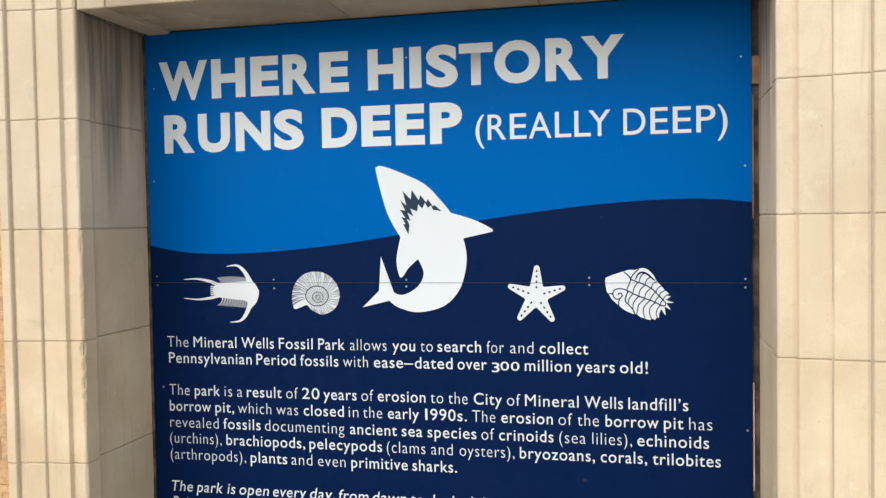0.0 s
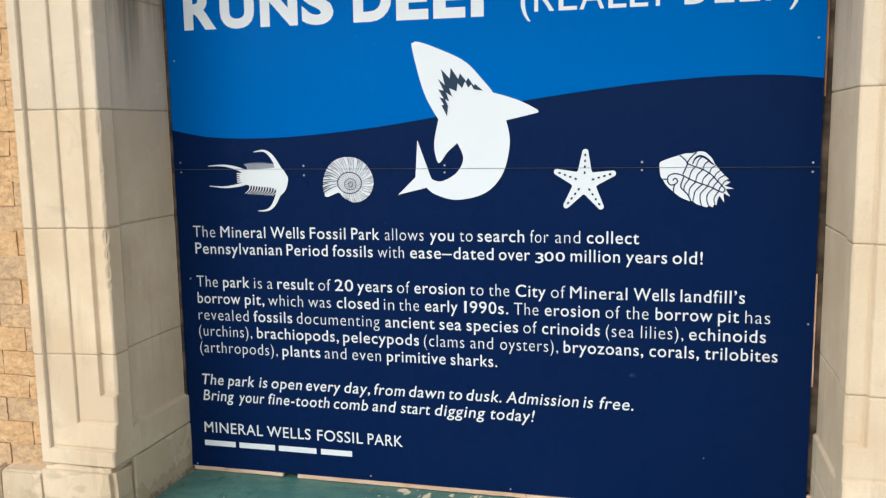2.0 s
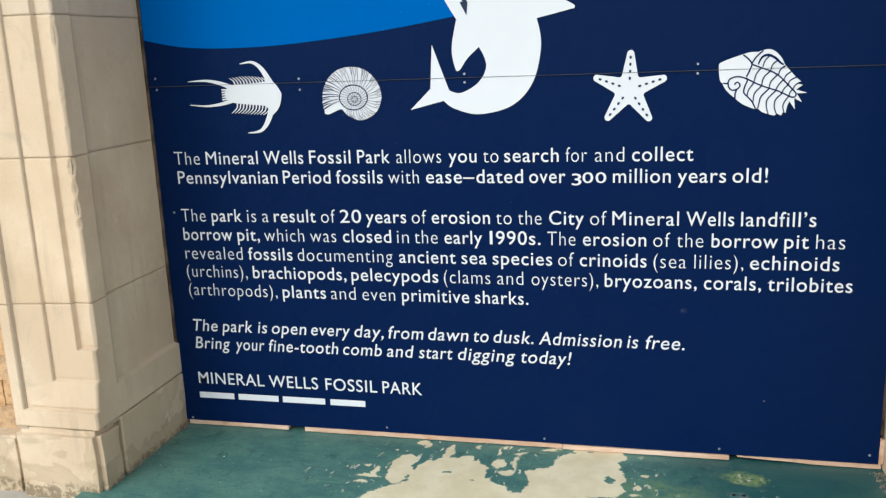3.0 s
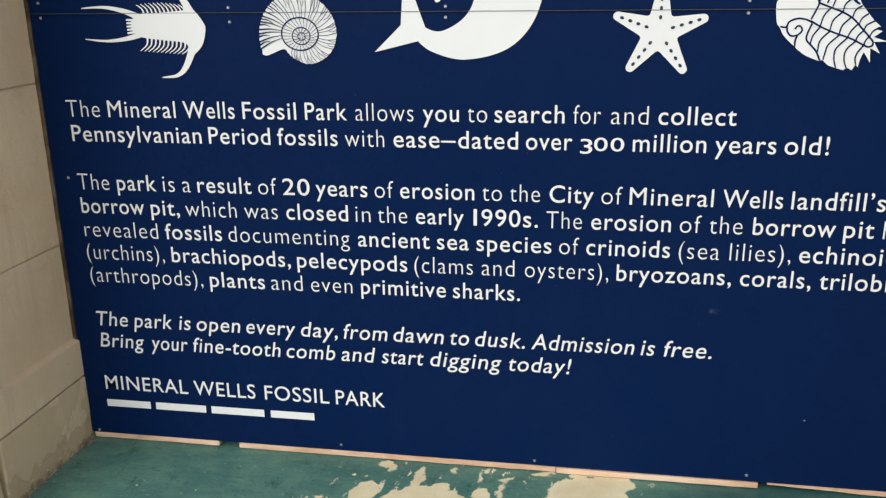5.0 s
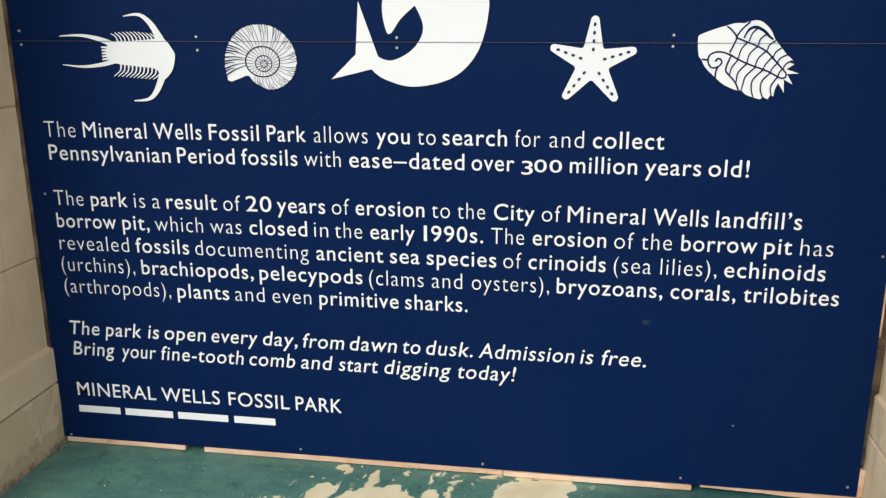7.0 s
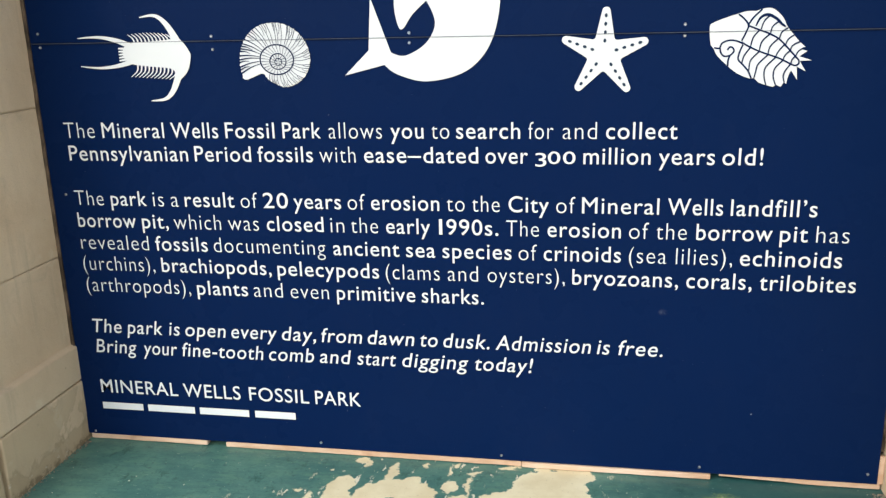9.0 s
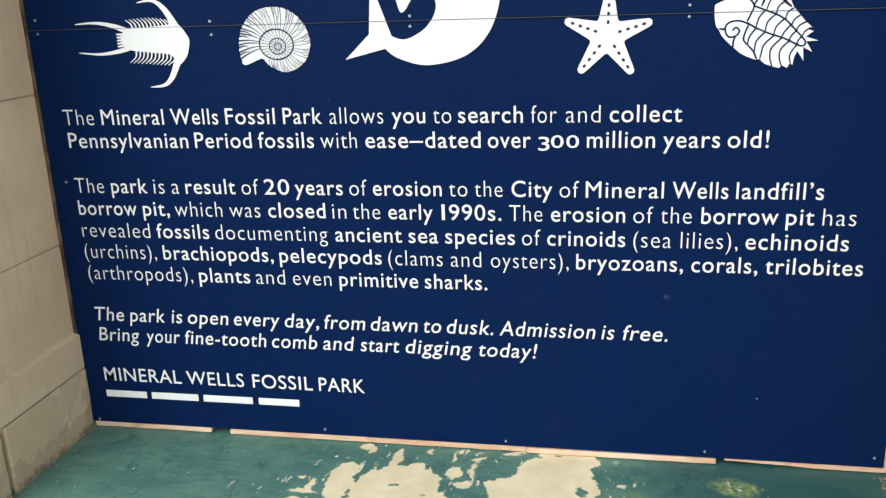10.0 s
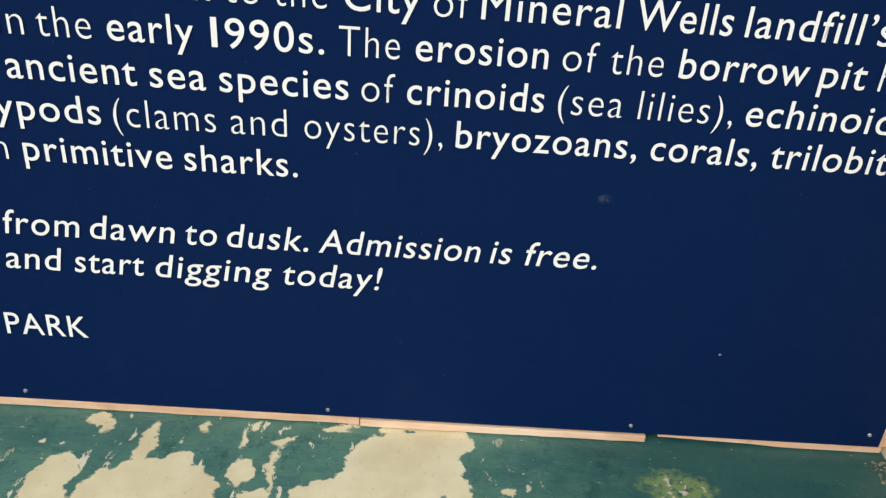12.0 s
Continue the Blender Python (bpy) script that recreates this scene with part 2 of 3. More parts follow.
    teal = k.mix(k.ramp(k.noise(6, 7, 0.75, stretch=(0.6, 1, 1)), 0.36, 0.66), (0.062, 0.160, 0.142), (0.115, 0.240, 0.188))
    teal = k.mix(k.math("MULTIPLY", k.ramp(k.noise(16, 5, 0.7, stretch=(0.5, 1.2, 1)), 0.48, 0.66), 0.75), teal, (0.125, 0.25, 0.18))
    teal = k.mix(k.math("MULTIPLY", k.ramp(k.noise(70, 4, 0.7), 0.55, 0.72), 0.55), teal, (0.012, 0.05, 0.055))
    scuff = k.ramp(k.noise(48, 6, 0.75, stretch=(0.35, 1.3, 1), distort=0.8), 0.60, 0.70)
    teal = k.mix(k.math("MULTIPLY", scuff, 0.35), teal, (0.22, 0.36, 0.26))
    rub = k.ramp(k.noise(85, 5, 0.75, stretch=(0.22, 1.5, 1), distort=0.5), 0.50, 0.66)
    teal = k.mix(k.math("MULTIPLY", rub, 0.24), teal, (0.014, 0.062, 0.066))
    mottle = k.ramp(k.noise(13, 7, 0.8, at=k.vec("ADD", k.pos, (4.0, 2.0, 0.0)), stretch=(1.0, 0.7, 1)), 0.54, 0.66)
    teal = k.mix(k.math("MULTIPLY", mottle, 0.7), teal, (0.020, 0.078, 0.066))
    east_dim = k.node("ShaderNodeSeparateXYZ")
    k.put(east_dim.inputs[0], k.vec("ADD", k.pos, k.vec("MULTIPLY", shift, (6, 6, 0))))
    teal = k.mix(k.math("MULTIPLY", k.ramp(east_dim.outputs[0], 0.38, 0.80), 0.72), teal, (0.012, 0.064, 0.070))
    far = k.vec("ADD", k.pos, k.vec("MULTIPLY", shift, (2.2, 2.2, 0)))
    d = k.vec("LENGTH", k.vec("MULTIPLY", k.vec("SUBTRACT", far, (0.795, -0.120, 0)), (1 / 0.052, 1 / 0.036, 0)))
    teal = k.mix(k.math("MULTIPLY", k.math("MULTIPLY", k.ramp(d, 1.45, 0.7), k.ramp(k.noise(55, 5, 0.7), 0.36, 0.52)), 0.9), teal, (0.21, 0.29, 0.11))
    teal = k.mix(k.math("MULTIPLY", k.ramp(d, 0.75, 0.4), k.ramp(k.noise(75, 4, 0.6), 0.56, 0.60)), teal, (0.68, 0.55, 0.45))
    thin = k.vec("LENGTH", k.vec("MULTIPLY", k.vec("SUBTRACT", far, (0.53, -0.27, 0)), (1 / 0.17, 1 / 0.10, 0)))
    thin = k.math("MULTIPLY", k.ramp(thin, 1.3, 0.5), k.ramp(k.noise(22, 6, 0.7), 0.36, 0.60))
    teal = k.mix(k.math("MULTIPLY", thin, 0.75), teal, (0.17, 0.27, 0.14))
    bare_c = k.mix(k.ramp(k.noise(7, 5, 0.6), 0.35, 0.7), (0.72, 0.61, 0.385), (0.83, 0.735, 0.50))
    bare_c = k.mix(k.math("MULTIPLY", k.ramp(k.noise(120, 3, 0.6), 0.64, 0.72), 0.55), bare_c, (0.28, 0.21, 0.13))
    nick = k.math("MULTIPLY", k.ramp(k.noise(130, 3, 0.6, stretch=(0.35, 1.3, 1)), 0.665, 0.70), k.ramp(k.noise(5, 3), 0.42, 0.55))
    teal = k.mix(k.math("MULTIPLY", nick, 0.7), teal, (0.36, 0.45, 0.36))
    bare_c = k.mix(k.math("MULTIPLY", chips, k.math("SUBTRACT", 1.0, patch)), bare_c, (0.76, 0.70, 0.54))
    c = k.mix(gone, teal, bare_c)
    edge = k.math("MULTIPLY", k.math("SUBTRACT", 1.0, gone), 0.8)
    relief = k.math("ADD", edge, k.math("MULTIPLY", k.noise(90, 4), 0.25))
    rr = k.math("ADD", 0.42, k.math("MULTIPLY", gone, 0.35))
    return k.finish(c, relief, 0.0012, rr, 0.8)


FLOOR = floor_material()


def plain_material(name, a, b, scale, rough=0.85, metal=0.0, depth=0.003):
    k = Nodes(name, rough, 0.3)
    k.bsdf.inputs["Metallic"].default_value = metal
    c = k.mix(k.ramp(k.noise(scale, 5), 0.35, 0.7), a, b)
    c = k.mix(k.math("MULTIPLY", k.noise(scale * 25, 3), 0.3), c, tuple(v * 0.5 for v in a))
    return k.finish(c, k.noise(scale * 20, 4), depth)


PAVING = plain_material("concrete_paving", (0.42, 0.385, 0.315), (0.52, 0.475, 0.39), 2.0)
ZINC = plain_material("zinc_screw", (0.42, 0.43, 0.45), (0.6, 0.6, 0.62), 200, 0.4, 0.9, 0.0003)
DARK = plain_material("painted_cavity_shade", (0.012, 0.010, 0.009), (0.03, 0.025, 0.02), 20)
STEEL = plain_material("painted_iron", (0.035, 0.105, 0.105), (0.17, 0.22, 0.20), 45, 0.6, 0.0, 0.0006)
GRIT = plain_material("loose_grit", (0.42, 0.35, 0.26), (0.20, 0.16, 0.12), 90)


# ---- mesh helpers ----
def mesh_object(name, bm, material, parent=None, label="", smooth=False):
    me = bpy.data.meshes.new(name)
    bm.normal_update()
    bm.to_mesh(me)
    bm.free()
    me.materials.append(material)
    if smooth:
        me.polygons.foreach_set("use_smooth", [True] * len(me.polygons))
    ob = new(name, me)
    ob.parent = parent
    if label:
        ob["label"] = label
    return ob


def part(name, bm, material, parent, label=""):
    return mesh_object(name, bm, material, parent, label)


def base(name, at=(0, 0, 0)):
    ob = new(name)
    ob.location = at
    ob.empty_display_size = 0.05
    return ob


def box(bm, x0, x1, y0, y1, z0, z1, soft=0.0):
    got = bmesh.ops.create_cube(bm, size=1.0, matrix=Matrix.Translation(((x0 + x1) / 2, (y0 + y1) / 2, (z0 + z1) / 2)) @ Matrix.Diagonal((x1 - x0, y1 - y0, z1 - z0, 1)))
    if soft:
        edges = list({e for v in got["verts"] for e in v.link_edges})
        bmesh.ops.bevel(bm, geom=edges, offset=soft, segments=1, affect="EDGES")
    return bm


def one_box(*a, **k):
    return box(bmesh.new(), *a, **k)


def rough_up(bm, amount, scale, seed=0.0):
    for v in bm.verts:
        q = v.co * scale + Vector((seed, seed * 1.7, -seed))
        v.co += Vector((noise.noise(q), noise.noise(q + Vector((9, 2, 4))), noise.noise(q + Vector((1, 7, 3))))) * amount
    return bm


# ---- ground ----
ground = tagged(mesh_object("ground", box(bmesh.new(), -400, 400, -400, 400, -0.4, -0.034), PAVING), "pale worn concrete pavement in front of the recess", "pavement", kind="structure")
floor = bmesh.new()
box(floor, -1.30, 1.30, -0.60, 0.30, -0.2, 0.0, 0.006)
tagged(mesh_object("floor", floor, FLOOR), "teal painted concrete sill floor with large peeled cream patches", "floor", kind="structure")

# ---- stone surround ----
OUT = 0.304
COURSES = {-1: (0.210, 0.622, 1.082, 1.500, 1.908, 2.312, 2.72, 3.12), 1: (0.210, 0.622, 1.068, 1.512, 1.928, 2.312, 2.72, 3.12)}
STEP_X = (0.0, 0.036, 0.041, 0.045, 0.050, 0.143, 0.147, 0.150, 0.155, 0.242, 0.247, 0.250, 0.256, OUT - 0.005)
STEP_Z = (0.210, 0.268, 0.271, 0.277, 0.280, 0.362, 0.366, 0.373, 0.377, 0.469, 0.473, 0.479, 0.482, 0.622)
SUNK = (0.0, 0.0, 0.015, 0.015, 0.012, 0.024, 0.034, 0.034, 0.032, 0.032, 0.048, 0.048, 0.046, 0.046)
FRONT = -0.523
INNER = {-1: 1.212, 1: 1.224}


def block(side, z0, z1, seed, returned=False):
    """One course of a jamb: stepped front, rounded and chipped arris, reveal with a sunk field."""
    bm = bmesh.new()
    inner = INNER[side]
    rows = list(STEP_Z[:-1]) + [0.515, 0.55, 0.585, z1] if returned else [z0 + (z1 - z0) * i / 64 for i in range(65)]
    if returned:
        rows = sorted(rows + [0.324, 0.333])
    rows[0], rows[-1] = z0, z1
    rows = [z0, z0 + 0.0035] + [z for z in rows[1:-1] if z0 + 0.006 < z < z1 - 0.006] + [z1 - 0.0035, z1]
    grid = []
    for j, z in enumerate(rows):
        ring = [(inner + OUT, 0.02)]
        for i, a in enumerate(STEP_X):
            ring.append((inner + OUT - a, FRONT + float(np.interp(min(i, np.interp(z, STEP_Z, range(14)) if returned and z < 0.5 else 13), range(14), SUNK))))
        wear = noise.noise(Vector((seed, z * 9, 0.0)))
        rag = noise.noise(Vector((z * 8, seed * 3.1, 4.0))) + 0.5 * noise.noise(Vector((z * 36, 2.0, seed))) + 0.35 * noise.noise(Vector((z * 90, 7.0, seed)))
        broken = 1.0 if side < 0 and 0.86 < z < 1.075 else 0.42 if side < 0 and z < 1.5 else 0.22
        chip = max(0.0, rag + 0.10) * 0.020 * broken
        lip = 0.0055 + 0.0025 * wear + chip
        ring[-1] = (inner + lip, ring[-1][1])
        face = ring[-1][1]
        deep = (0.018 if side < 0 else 0.011) if not returned or z > 0.33 else 0.0
        ring += [(inner, face + lip), (inner, FRONT + 0.130), (inner + deep, FRONT + 0.137), (inner + deep, 0.02)]
        if j in (0, len(rows) - 1):
            # the arrises along the bed joints are worn and chipped
            for q in range(1, len(ring)):
                x, y = ring[q]
                worn = 0.0016 + 0.0045 * max(0.0, noise.noise(Vector((q * 1.3, seed * 2.0, j))))
                ring[q] = (x, y + worn) if q < 15 else (x + worn, y)
        wob = Vector((seed * 5.0, z * 3, 0))
        grid.append([bm.verts.new((side * (x + 0.0012 * noise.noise(wob + Vector((q, 0, 0)))), y + 0.0012 * noise.noise(wob + Vector((0, q, 5))), z + (0.0024 * noise.noise(Vector((q * 0.7, seed, j * 5.0))) if j in (0, len(rows) - 1) else 0.0))) for q, (x, y) in enumerate(ring)])
    n = len(grid[0])
    for j in range(len(rows) - 1):
        for i in range(n):
            a, b, c, d = grid[j][i], grid[j][(i + 1) % n], grid[j + 1][(i + 1) % n], grid[j + 1][i]
            if returned and 0 < i < 15:
                bm.faces.new((a, b, c)), bm.faces.new((a, c, d))
            else:
                bm.faces.new((a, b, c, d))
    bm.faces.new(grid[0]), bm.faces.new(grid[-1])
    bmesh.ops.recalc_face_normals(bm, faces=bm.faces)
    return bm


def core(side, z0, z1):
    """The mortar bed behind the faces, seen in the joints only."""
    bm, inner = bmesh.new(), INNER[side]
    ring = [(inner + OUT - 0.004, 0.015)] + [(inner + OUT - 0.004 - a * 0.985, FRONT + r + 0.004) for a, r in zip(STEP_X, SUNK)]
    ring += [(inner + 0.004, FRONT + 0.13), (inner + (0.022 if side < 0 else 0.015), FRONT + 0.14), (inner + (0.022 if side < 0 else 0.015), 0.015)]
    low, high = ([bm.verts.new((side * x, y, z)) for x, y in ring] for z in (z0, z1))
    for i in range(len(ring)):
        bm.faces.new((low[i], low[i - 1], high[i - 1], high[i]))
    bm.faces.new(low), bm.faces.new(high)
    bmesh.ops.recalc_face_normals(bm, faces=bm.faces)
    return bm


for side in (-1, 1):
    jamb = tagged(base("pilaster"), "cream cast stone pilaster with stepped fluting and sunk reveal", "pilaster", "stone surround", "structure")
    inner = INNER[side]
    for n, (z0, z1) in enumerate(zip(COURSES[side], COURSES[side][1:])):
        part("stone_block", block(side, z0 + 0.0010, z1 - 0.0010, n * 2.3 + side, n == 0), STONE_SOOTY if 2 < n < 6 else STONE, jamb)
    part("mortar", core(side, 0.2, 3.1), MORTAR, jamb)
    # plinth: a front stone that returns a little, and a long stone along the reveal
    xs = sorted((side * (inner - 0.001), side * (inner + OUT + 0.010)))
    bm = one_box(xs[0], xs[1], FRONT - 0.012, FRONT + 0.120, -0.06, 0.206)
    bmesh.ops.bevel(bm, geom=list(bm.edges), offset=0.019, segments=4, affect="EDGES")
    bmesh.ops.subdivide_edges(bm, edges=list(bm.edges), cuts=3, use_grid_fill=True)
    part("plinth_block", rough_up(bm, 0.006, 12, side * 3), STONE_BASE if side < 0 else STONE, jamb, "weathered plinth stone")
    xs = sorted((side * inner, side * (inner + 0.25)))
    bm = one_box(xs[0], xs[1], FRONT + 0.1235, 0.06, -0.06, 0.207)
    bmesh.ops.bevel(bm, geom=list(bm.edges), offset=0.003, segments=1, affect="EDGES")
    bmesh.ops.subdivide_edges(bm, edges=list(bm.edges), cuts=4, use_grid_fill=True)
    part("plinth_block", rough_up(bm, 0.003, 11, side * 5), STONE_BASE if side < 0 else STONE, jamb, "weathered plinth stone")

# lintel with a sunk soffit field, in three stones
lintel = tagged(base("lintel", (0, 0, 2.312)), "cream stone lintel with a shaded panelled soffit", "lintel", "stone surround", "structure")


def lintel_stone(x0, x1, left, right):
    bm = bmesh.new()
    box(bm, x0, x1, FRONT + 0.047, FRONT + 0.135, -0.006, 0.42, 0.003)
    box(bm, x0, x1, FRONT + 0.13, 0.02, 0.010, 0.42)
    if left:
        box(bm, x0, x0 + 0.10, FRONT + 0.137, 0.02, -0.004, 0.2, 0.003)
    if right:
        box(bm, x1 - 0.10, x1, FRONT + 0.137, 0.02, -0.004, 0.2, 0.003)
    return bm


CUTS = (-1.2035, -1.085, -0.30, 0.45, 1.2225)
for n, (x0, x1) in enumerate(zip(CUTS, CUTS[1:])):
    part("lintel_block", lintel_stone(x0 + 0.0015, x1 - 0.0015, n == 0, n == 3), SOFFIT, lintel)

# wall over and beside the surround
wall = tagged(base("wall_north"), "orange-brown rough-faced brick wall on a stone base course", "wall", kind="structure")
bm = bmesh.new()
box(bm, -9, -1.50, -0.453, 0.35, -0.3, 5.0)
box(bm, 1.52, 9, -0.453, 0.35, -0.3, 5.0)
box(bm, -1.6, 1.6, -0.453, 0.35, 2.70, 5.0)
part("backing", bm, JOINT, wall)
part("backing", one_box(-1.6, 1.6, 0.30, 0.36, -0.2, 2.75), DARK, wall, "near-black sheet standing in for the shade behind the board")
for x0, x1 in ((-2.53, -1.72), (-1.718, -1.527)):
    bm = one_box(x0 + 0.002, x1 - 0.002, -0.515, -0.40, -0.06, 0.168)
    bmesh.ops.bevel(bm, geom=list(bm.edges), offset=0.008, segments=2, affect="EDGES")
    bmesh.ops.subdivide_edges(bm, edges=list(bm.edges), cuts=3, use_grid_fill=True)
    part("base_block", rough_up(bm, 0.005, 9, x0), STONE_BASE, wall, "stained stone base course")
bm = bmesh.new()
for s in (-1, 1):
    a, b = sorted((s * 9.0, s * (2.55 if s < 0 else 1.585)))
    box(bm, a, b, -0.515, -0.40, -0.06, 0.168)
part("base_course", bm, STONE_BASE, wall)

# ---- the sign ----
SIGN_L, SIGN_R, SEAM, SIGN_T, SIGN_B = -1.217, 1.208, 1.2665, 2.316, 0.021
sign = tagged(base("sign_board", (0, 0, 0)), "large navy and blue printed notice board with white lettering", "sign")


def panel(z0, z1):
    bm = one_box(SIGN_L, SIGN_R, 0.0, 0.006, z0, z1)
    bmesh.ops.bevel(bm, geom=list(bm.edges), offset=0.0008, segments=1, affect="EDGES")
    return bm


upper = part("panel", panel(SEAM + 0.0011, SIGN_T), NAVY, sign, "upper printed sheet, bright blue over navy")
lower = part("panel", panel(SIGN_B, SEAM - 0.0011), NAVY, sign, "lower navy printed sheet")
part("seam_strip", one_box(SIGN_L, SIGN_R, -0.0054, 0.008, SEAM - 0.0006, SEAM + 0.0006), SEAM_GREY, sign, "thin grey joint between the two sheets")


def flat(outlines, y=-0.0010):
    """Printed shapes: closed outlines of (x, z), the outer ones first; each becomes one flat face."""
    bm = bmesh.new()
    for n, outline in enumerate(outlines):
        bm.faces.new([bm.verts.new((x, y - n * 0.000012, z)) for x, z in outline])
    bm.normal_update()
    bmesh.ops.triangulate(bm, faces=list(bm.faces), ngon_method="EAR_CLIP")
    bmesh.ops.recalc_face_normals(bm, faces=bm.faces)
    for f in bm.faces:
        if f.normal.y > 0:
            f.normal_flip()
    return bm


def smooth_line(pts, steps=8, closed=True):
    """A line through (x, z) points, smooth but for those marked with a third value, which stay sharp."""
    n, out = len(pts), []
    for i in range(n if closed else n - 1):
        p1, p2 = pts[i], pts[(i + 1) % n]
        p0 = pts[i - 1] if closed or i else p1
        p3 = pts[(i + 2) % n] if closed or i + 2 < n else p2
        m1 = [0.0 if len(p1) > 2 else (p2[k] - p0[k]) / 2 for k in (0, 1)]
        m2 = [0.0 if len(p2) > 2 else (p3[k] - p1[k]) / 2 for k in (0, 1)]
        if len(p1) > 2:
            m1 = [(p2[k] - p1[k]) * 0.9 - m2[k] * 0.3 for k in (0, 1)]
        if len(p2) > 2:
            m2 = [(p2[k] - p1[k]) * 0.9 - m1[k] * 0.3 for k in (0, 1)]
        for s in range(steps):
            u = s / steps
            h = (2 * u**3 - 3 * u**2 + 1, u**3 - 2 * u**2 + u, -2 * u**3 + 3 * u**2, u**3 - u**2)
            out.append(tuple(h[0] * p1[k] + h[1] * m1[k] + h[2] * p2[k] + h[3] * m2[k] for k in (0, 1)))
    if not closed:
        out.append(tuple(pts[-1][:2]))
    return out


def brush(pts, w0, w1, steps=6, bulge=0.0):
    """The outline of a stroke along (x, z) points, w0 wide at its start and w1 at its end."""
    line = smooth_line(pts, steps, False)
    a, b = [], []
    for i, p in enumerate(line):
        q, r = line[max(i - 1, 0)], line[min(i + 1, len(line) - 1)]
        dx, dz = r[0] - q[0], r[1] - q[1]
        d = math.hypot(dx, dz) or 1.0
        u = i / (len(line) - 1)
        w = (w0 + (w1 - w0) * u + bulge * math.sin(math.pi * u)) / 2
        a.append((p[0] - dz / d * w, p[1] + dx / d * w))
        b.append((p[0] + dz / d * w, p[1] - dx / d * w))
    return a + b[::-1]


# the bright water above the wave
wave = smooth_line([(SIGN_L + 0.001, 1.424), (-1.06, 1.395), (-0.86, 1.387), (-0.62, 1.397), (-0.28, 1.433), (0.20, 1.508), (0.54, 1.551), (0.78, 1.571), (0.97, 1.577), (1.10, 1.572), (SIGN_R - 0.001, 1.560)], 6, False)
bm, top = bmesh.new(), SIGN_T - 0.001
for (xa, za), (xb, zb) in zip(wave, wave[1:]):
    bm.faces.new([bm.verts.new((x, -0.0016, z)) for x, z in ((xa, za), (xb, zb), (xb, top), (xa, top))])
bmesh.ops.remove_doubles(bm, verts=bm.verts, dist=1e-5)
bm.normal_update()
part("water_print", bm, BLUE, upper, "bright blue wave print")


# lettering
def glyphs(text, weight, lean=0.0, space=1.0):
    curve = bpy.data.curves.new("lettering", "FONT")
    curve.body, curve.offset, curve.shear, curve.resolution_u = text, weight, lean, 5
    curve.space_character = space
    ob = new("lettering", curve)
    graph = bpy.context.evaluated_depsgraph_get()
    me = bpy.data.meshes.new_from_object(ob.evaluated_get(graph))
    bpy.data.objects.remove(ob)
    bpy.data.curves.remove(curve)
    return me


CAP = 0.682
WEIGHT = {"r": -0.012, "b": 0.003, "m": 0.003, "h": 0.046}
SPACE = {"r": 1.10, "b": 1.09, "m": 1.08, "h": 1.0}


def lettering(owner, z, height, *words, lean=0.0, name="word", y=-0.0034):
    """One line of print, word by word. words: (weight, where it starts, where it ends, the characters)."""
    for kind, x0, x1, text in words:
        w = WEIGHT[kind]
        x1 -= 0.004 if kind == "r" and len(text) > 2 and text[-1] != "," else 0.0
        w = 0.0 if text == "Mineral" else w
        me = glyphs(text, w, lean, SPACE[kind])
        xs = [v.co.x for v in me.vertices]
        lo, k = min(xs), (x1 - x0) / (max(xs) - min(xs))
        up = height / (CAP + 2 * w)
        me.transform(Matrix(((k, 0, 0, x0 - lo * k), (0, 0, 0, y), (0, up, 0, z + w * up), (0, 0, 0, 1))))
        bm = bmesh.new()
        bm.from_mesh(me)
        bpy.data.meshes.remove(me)
        for f in bm.faces:
            f.normal_update()
            if f.normal.y > 0:
                f.normal_flip()
        part(name, bm, WHITE, owner)


X = 0.045
lettering(upper, 2.031, 0.161, ("h", -1.154, -0.932, "W"), ("h", -0.914, -0.763, "H"), ("h", -0.739, -0.615, "E"), ("h", -0.597, -0.457, "R"), ("h", -0.439, -0.316, "E"), ("h", -0.236, -0.089, "H"), ("h", -0.065, -0.017, "I"), ("h", 0.002, 0.129, "S"), ("h", 0.134, 0.266, "T"), ("h", 0.272, 0.448, "O"), ("h", 0.468, 0.606, "R"), ("h", 0.602, 0.760, "Y"), name="letter")
lettering(upper, 1.81, 0.16, ("h", -1.136, -0.997, "R"), ("h", -0.980, -0.836, "U"), ("h", -0.811, -0.657, "N"), ("h", -0.641, -0.512, "S"), ("h", -0.434, -0.285, "D"), ("h", -0.267, -0.145, "E"), ("h", -0.126, -0.007, "E"), ("h", 0.014, 0.143, "P"), name="letter")
lettering(upper, 1.818, 0.097, ("m", 0.195, 0.230, "("), ("m", 0.243, 0.314, "R"), ("m", 0.329, 0.393, "E"), ("m", 0.402, 0.487, "A"), ("m", 0.501, 0.562, "L"), ("m", 0.574, 0.635, "L"), ("m", 0.627, 0.708, "Y"), ("m", 0.755, 0.835, "D"), ("m", 0.853, 0.916, "E"), ("m", 0.933, 0.998, "E"), ("m", 1.016, 1.083, "P"), ("m", 1.090, 1.125, ")"), name="letter")
lettering(lower, 0.9945, X, ("r", -1.147, -1.045, "The"), ("b", -1.025, -0.829, "Mineral"), ("b", -0.807, -0.662, "Wells"), ("b", -0.640, -0.492, "Fossil"), ("b", -0.468, -0.355, "Park"), ("r", -0.332, -0.175, "allows"), ("b", -0.154, -0.061, "you"), ("r", -0.039, 0.011, "to"), ("b", 0.030, 0.205, "search"), ("r", 0.227, 0.298, "for"), ("r", 0.319, 0.413, "and"), ("b", 0.433, 0.617, "collect"))
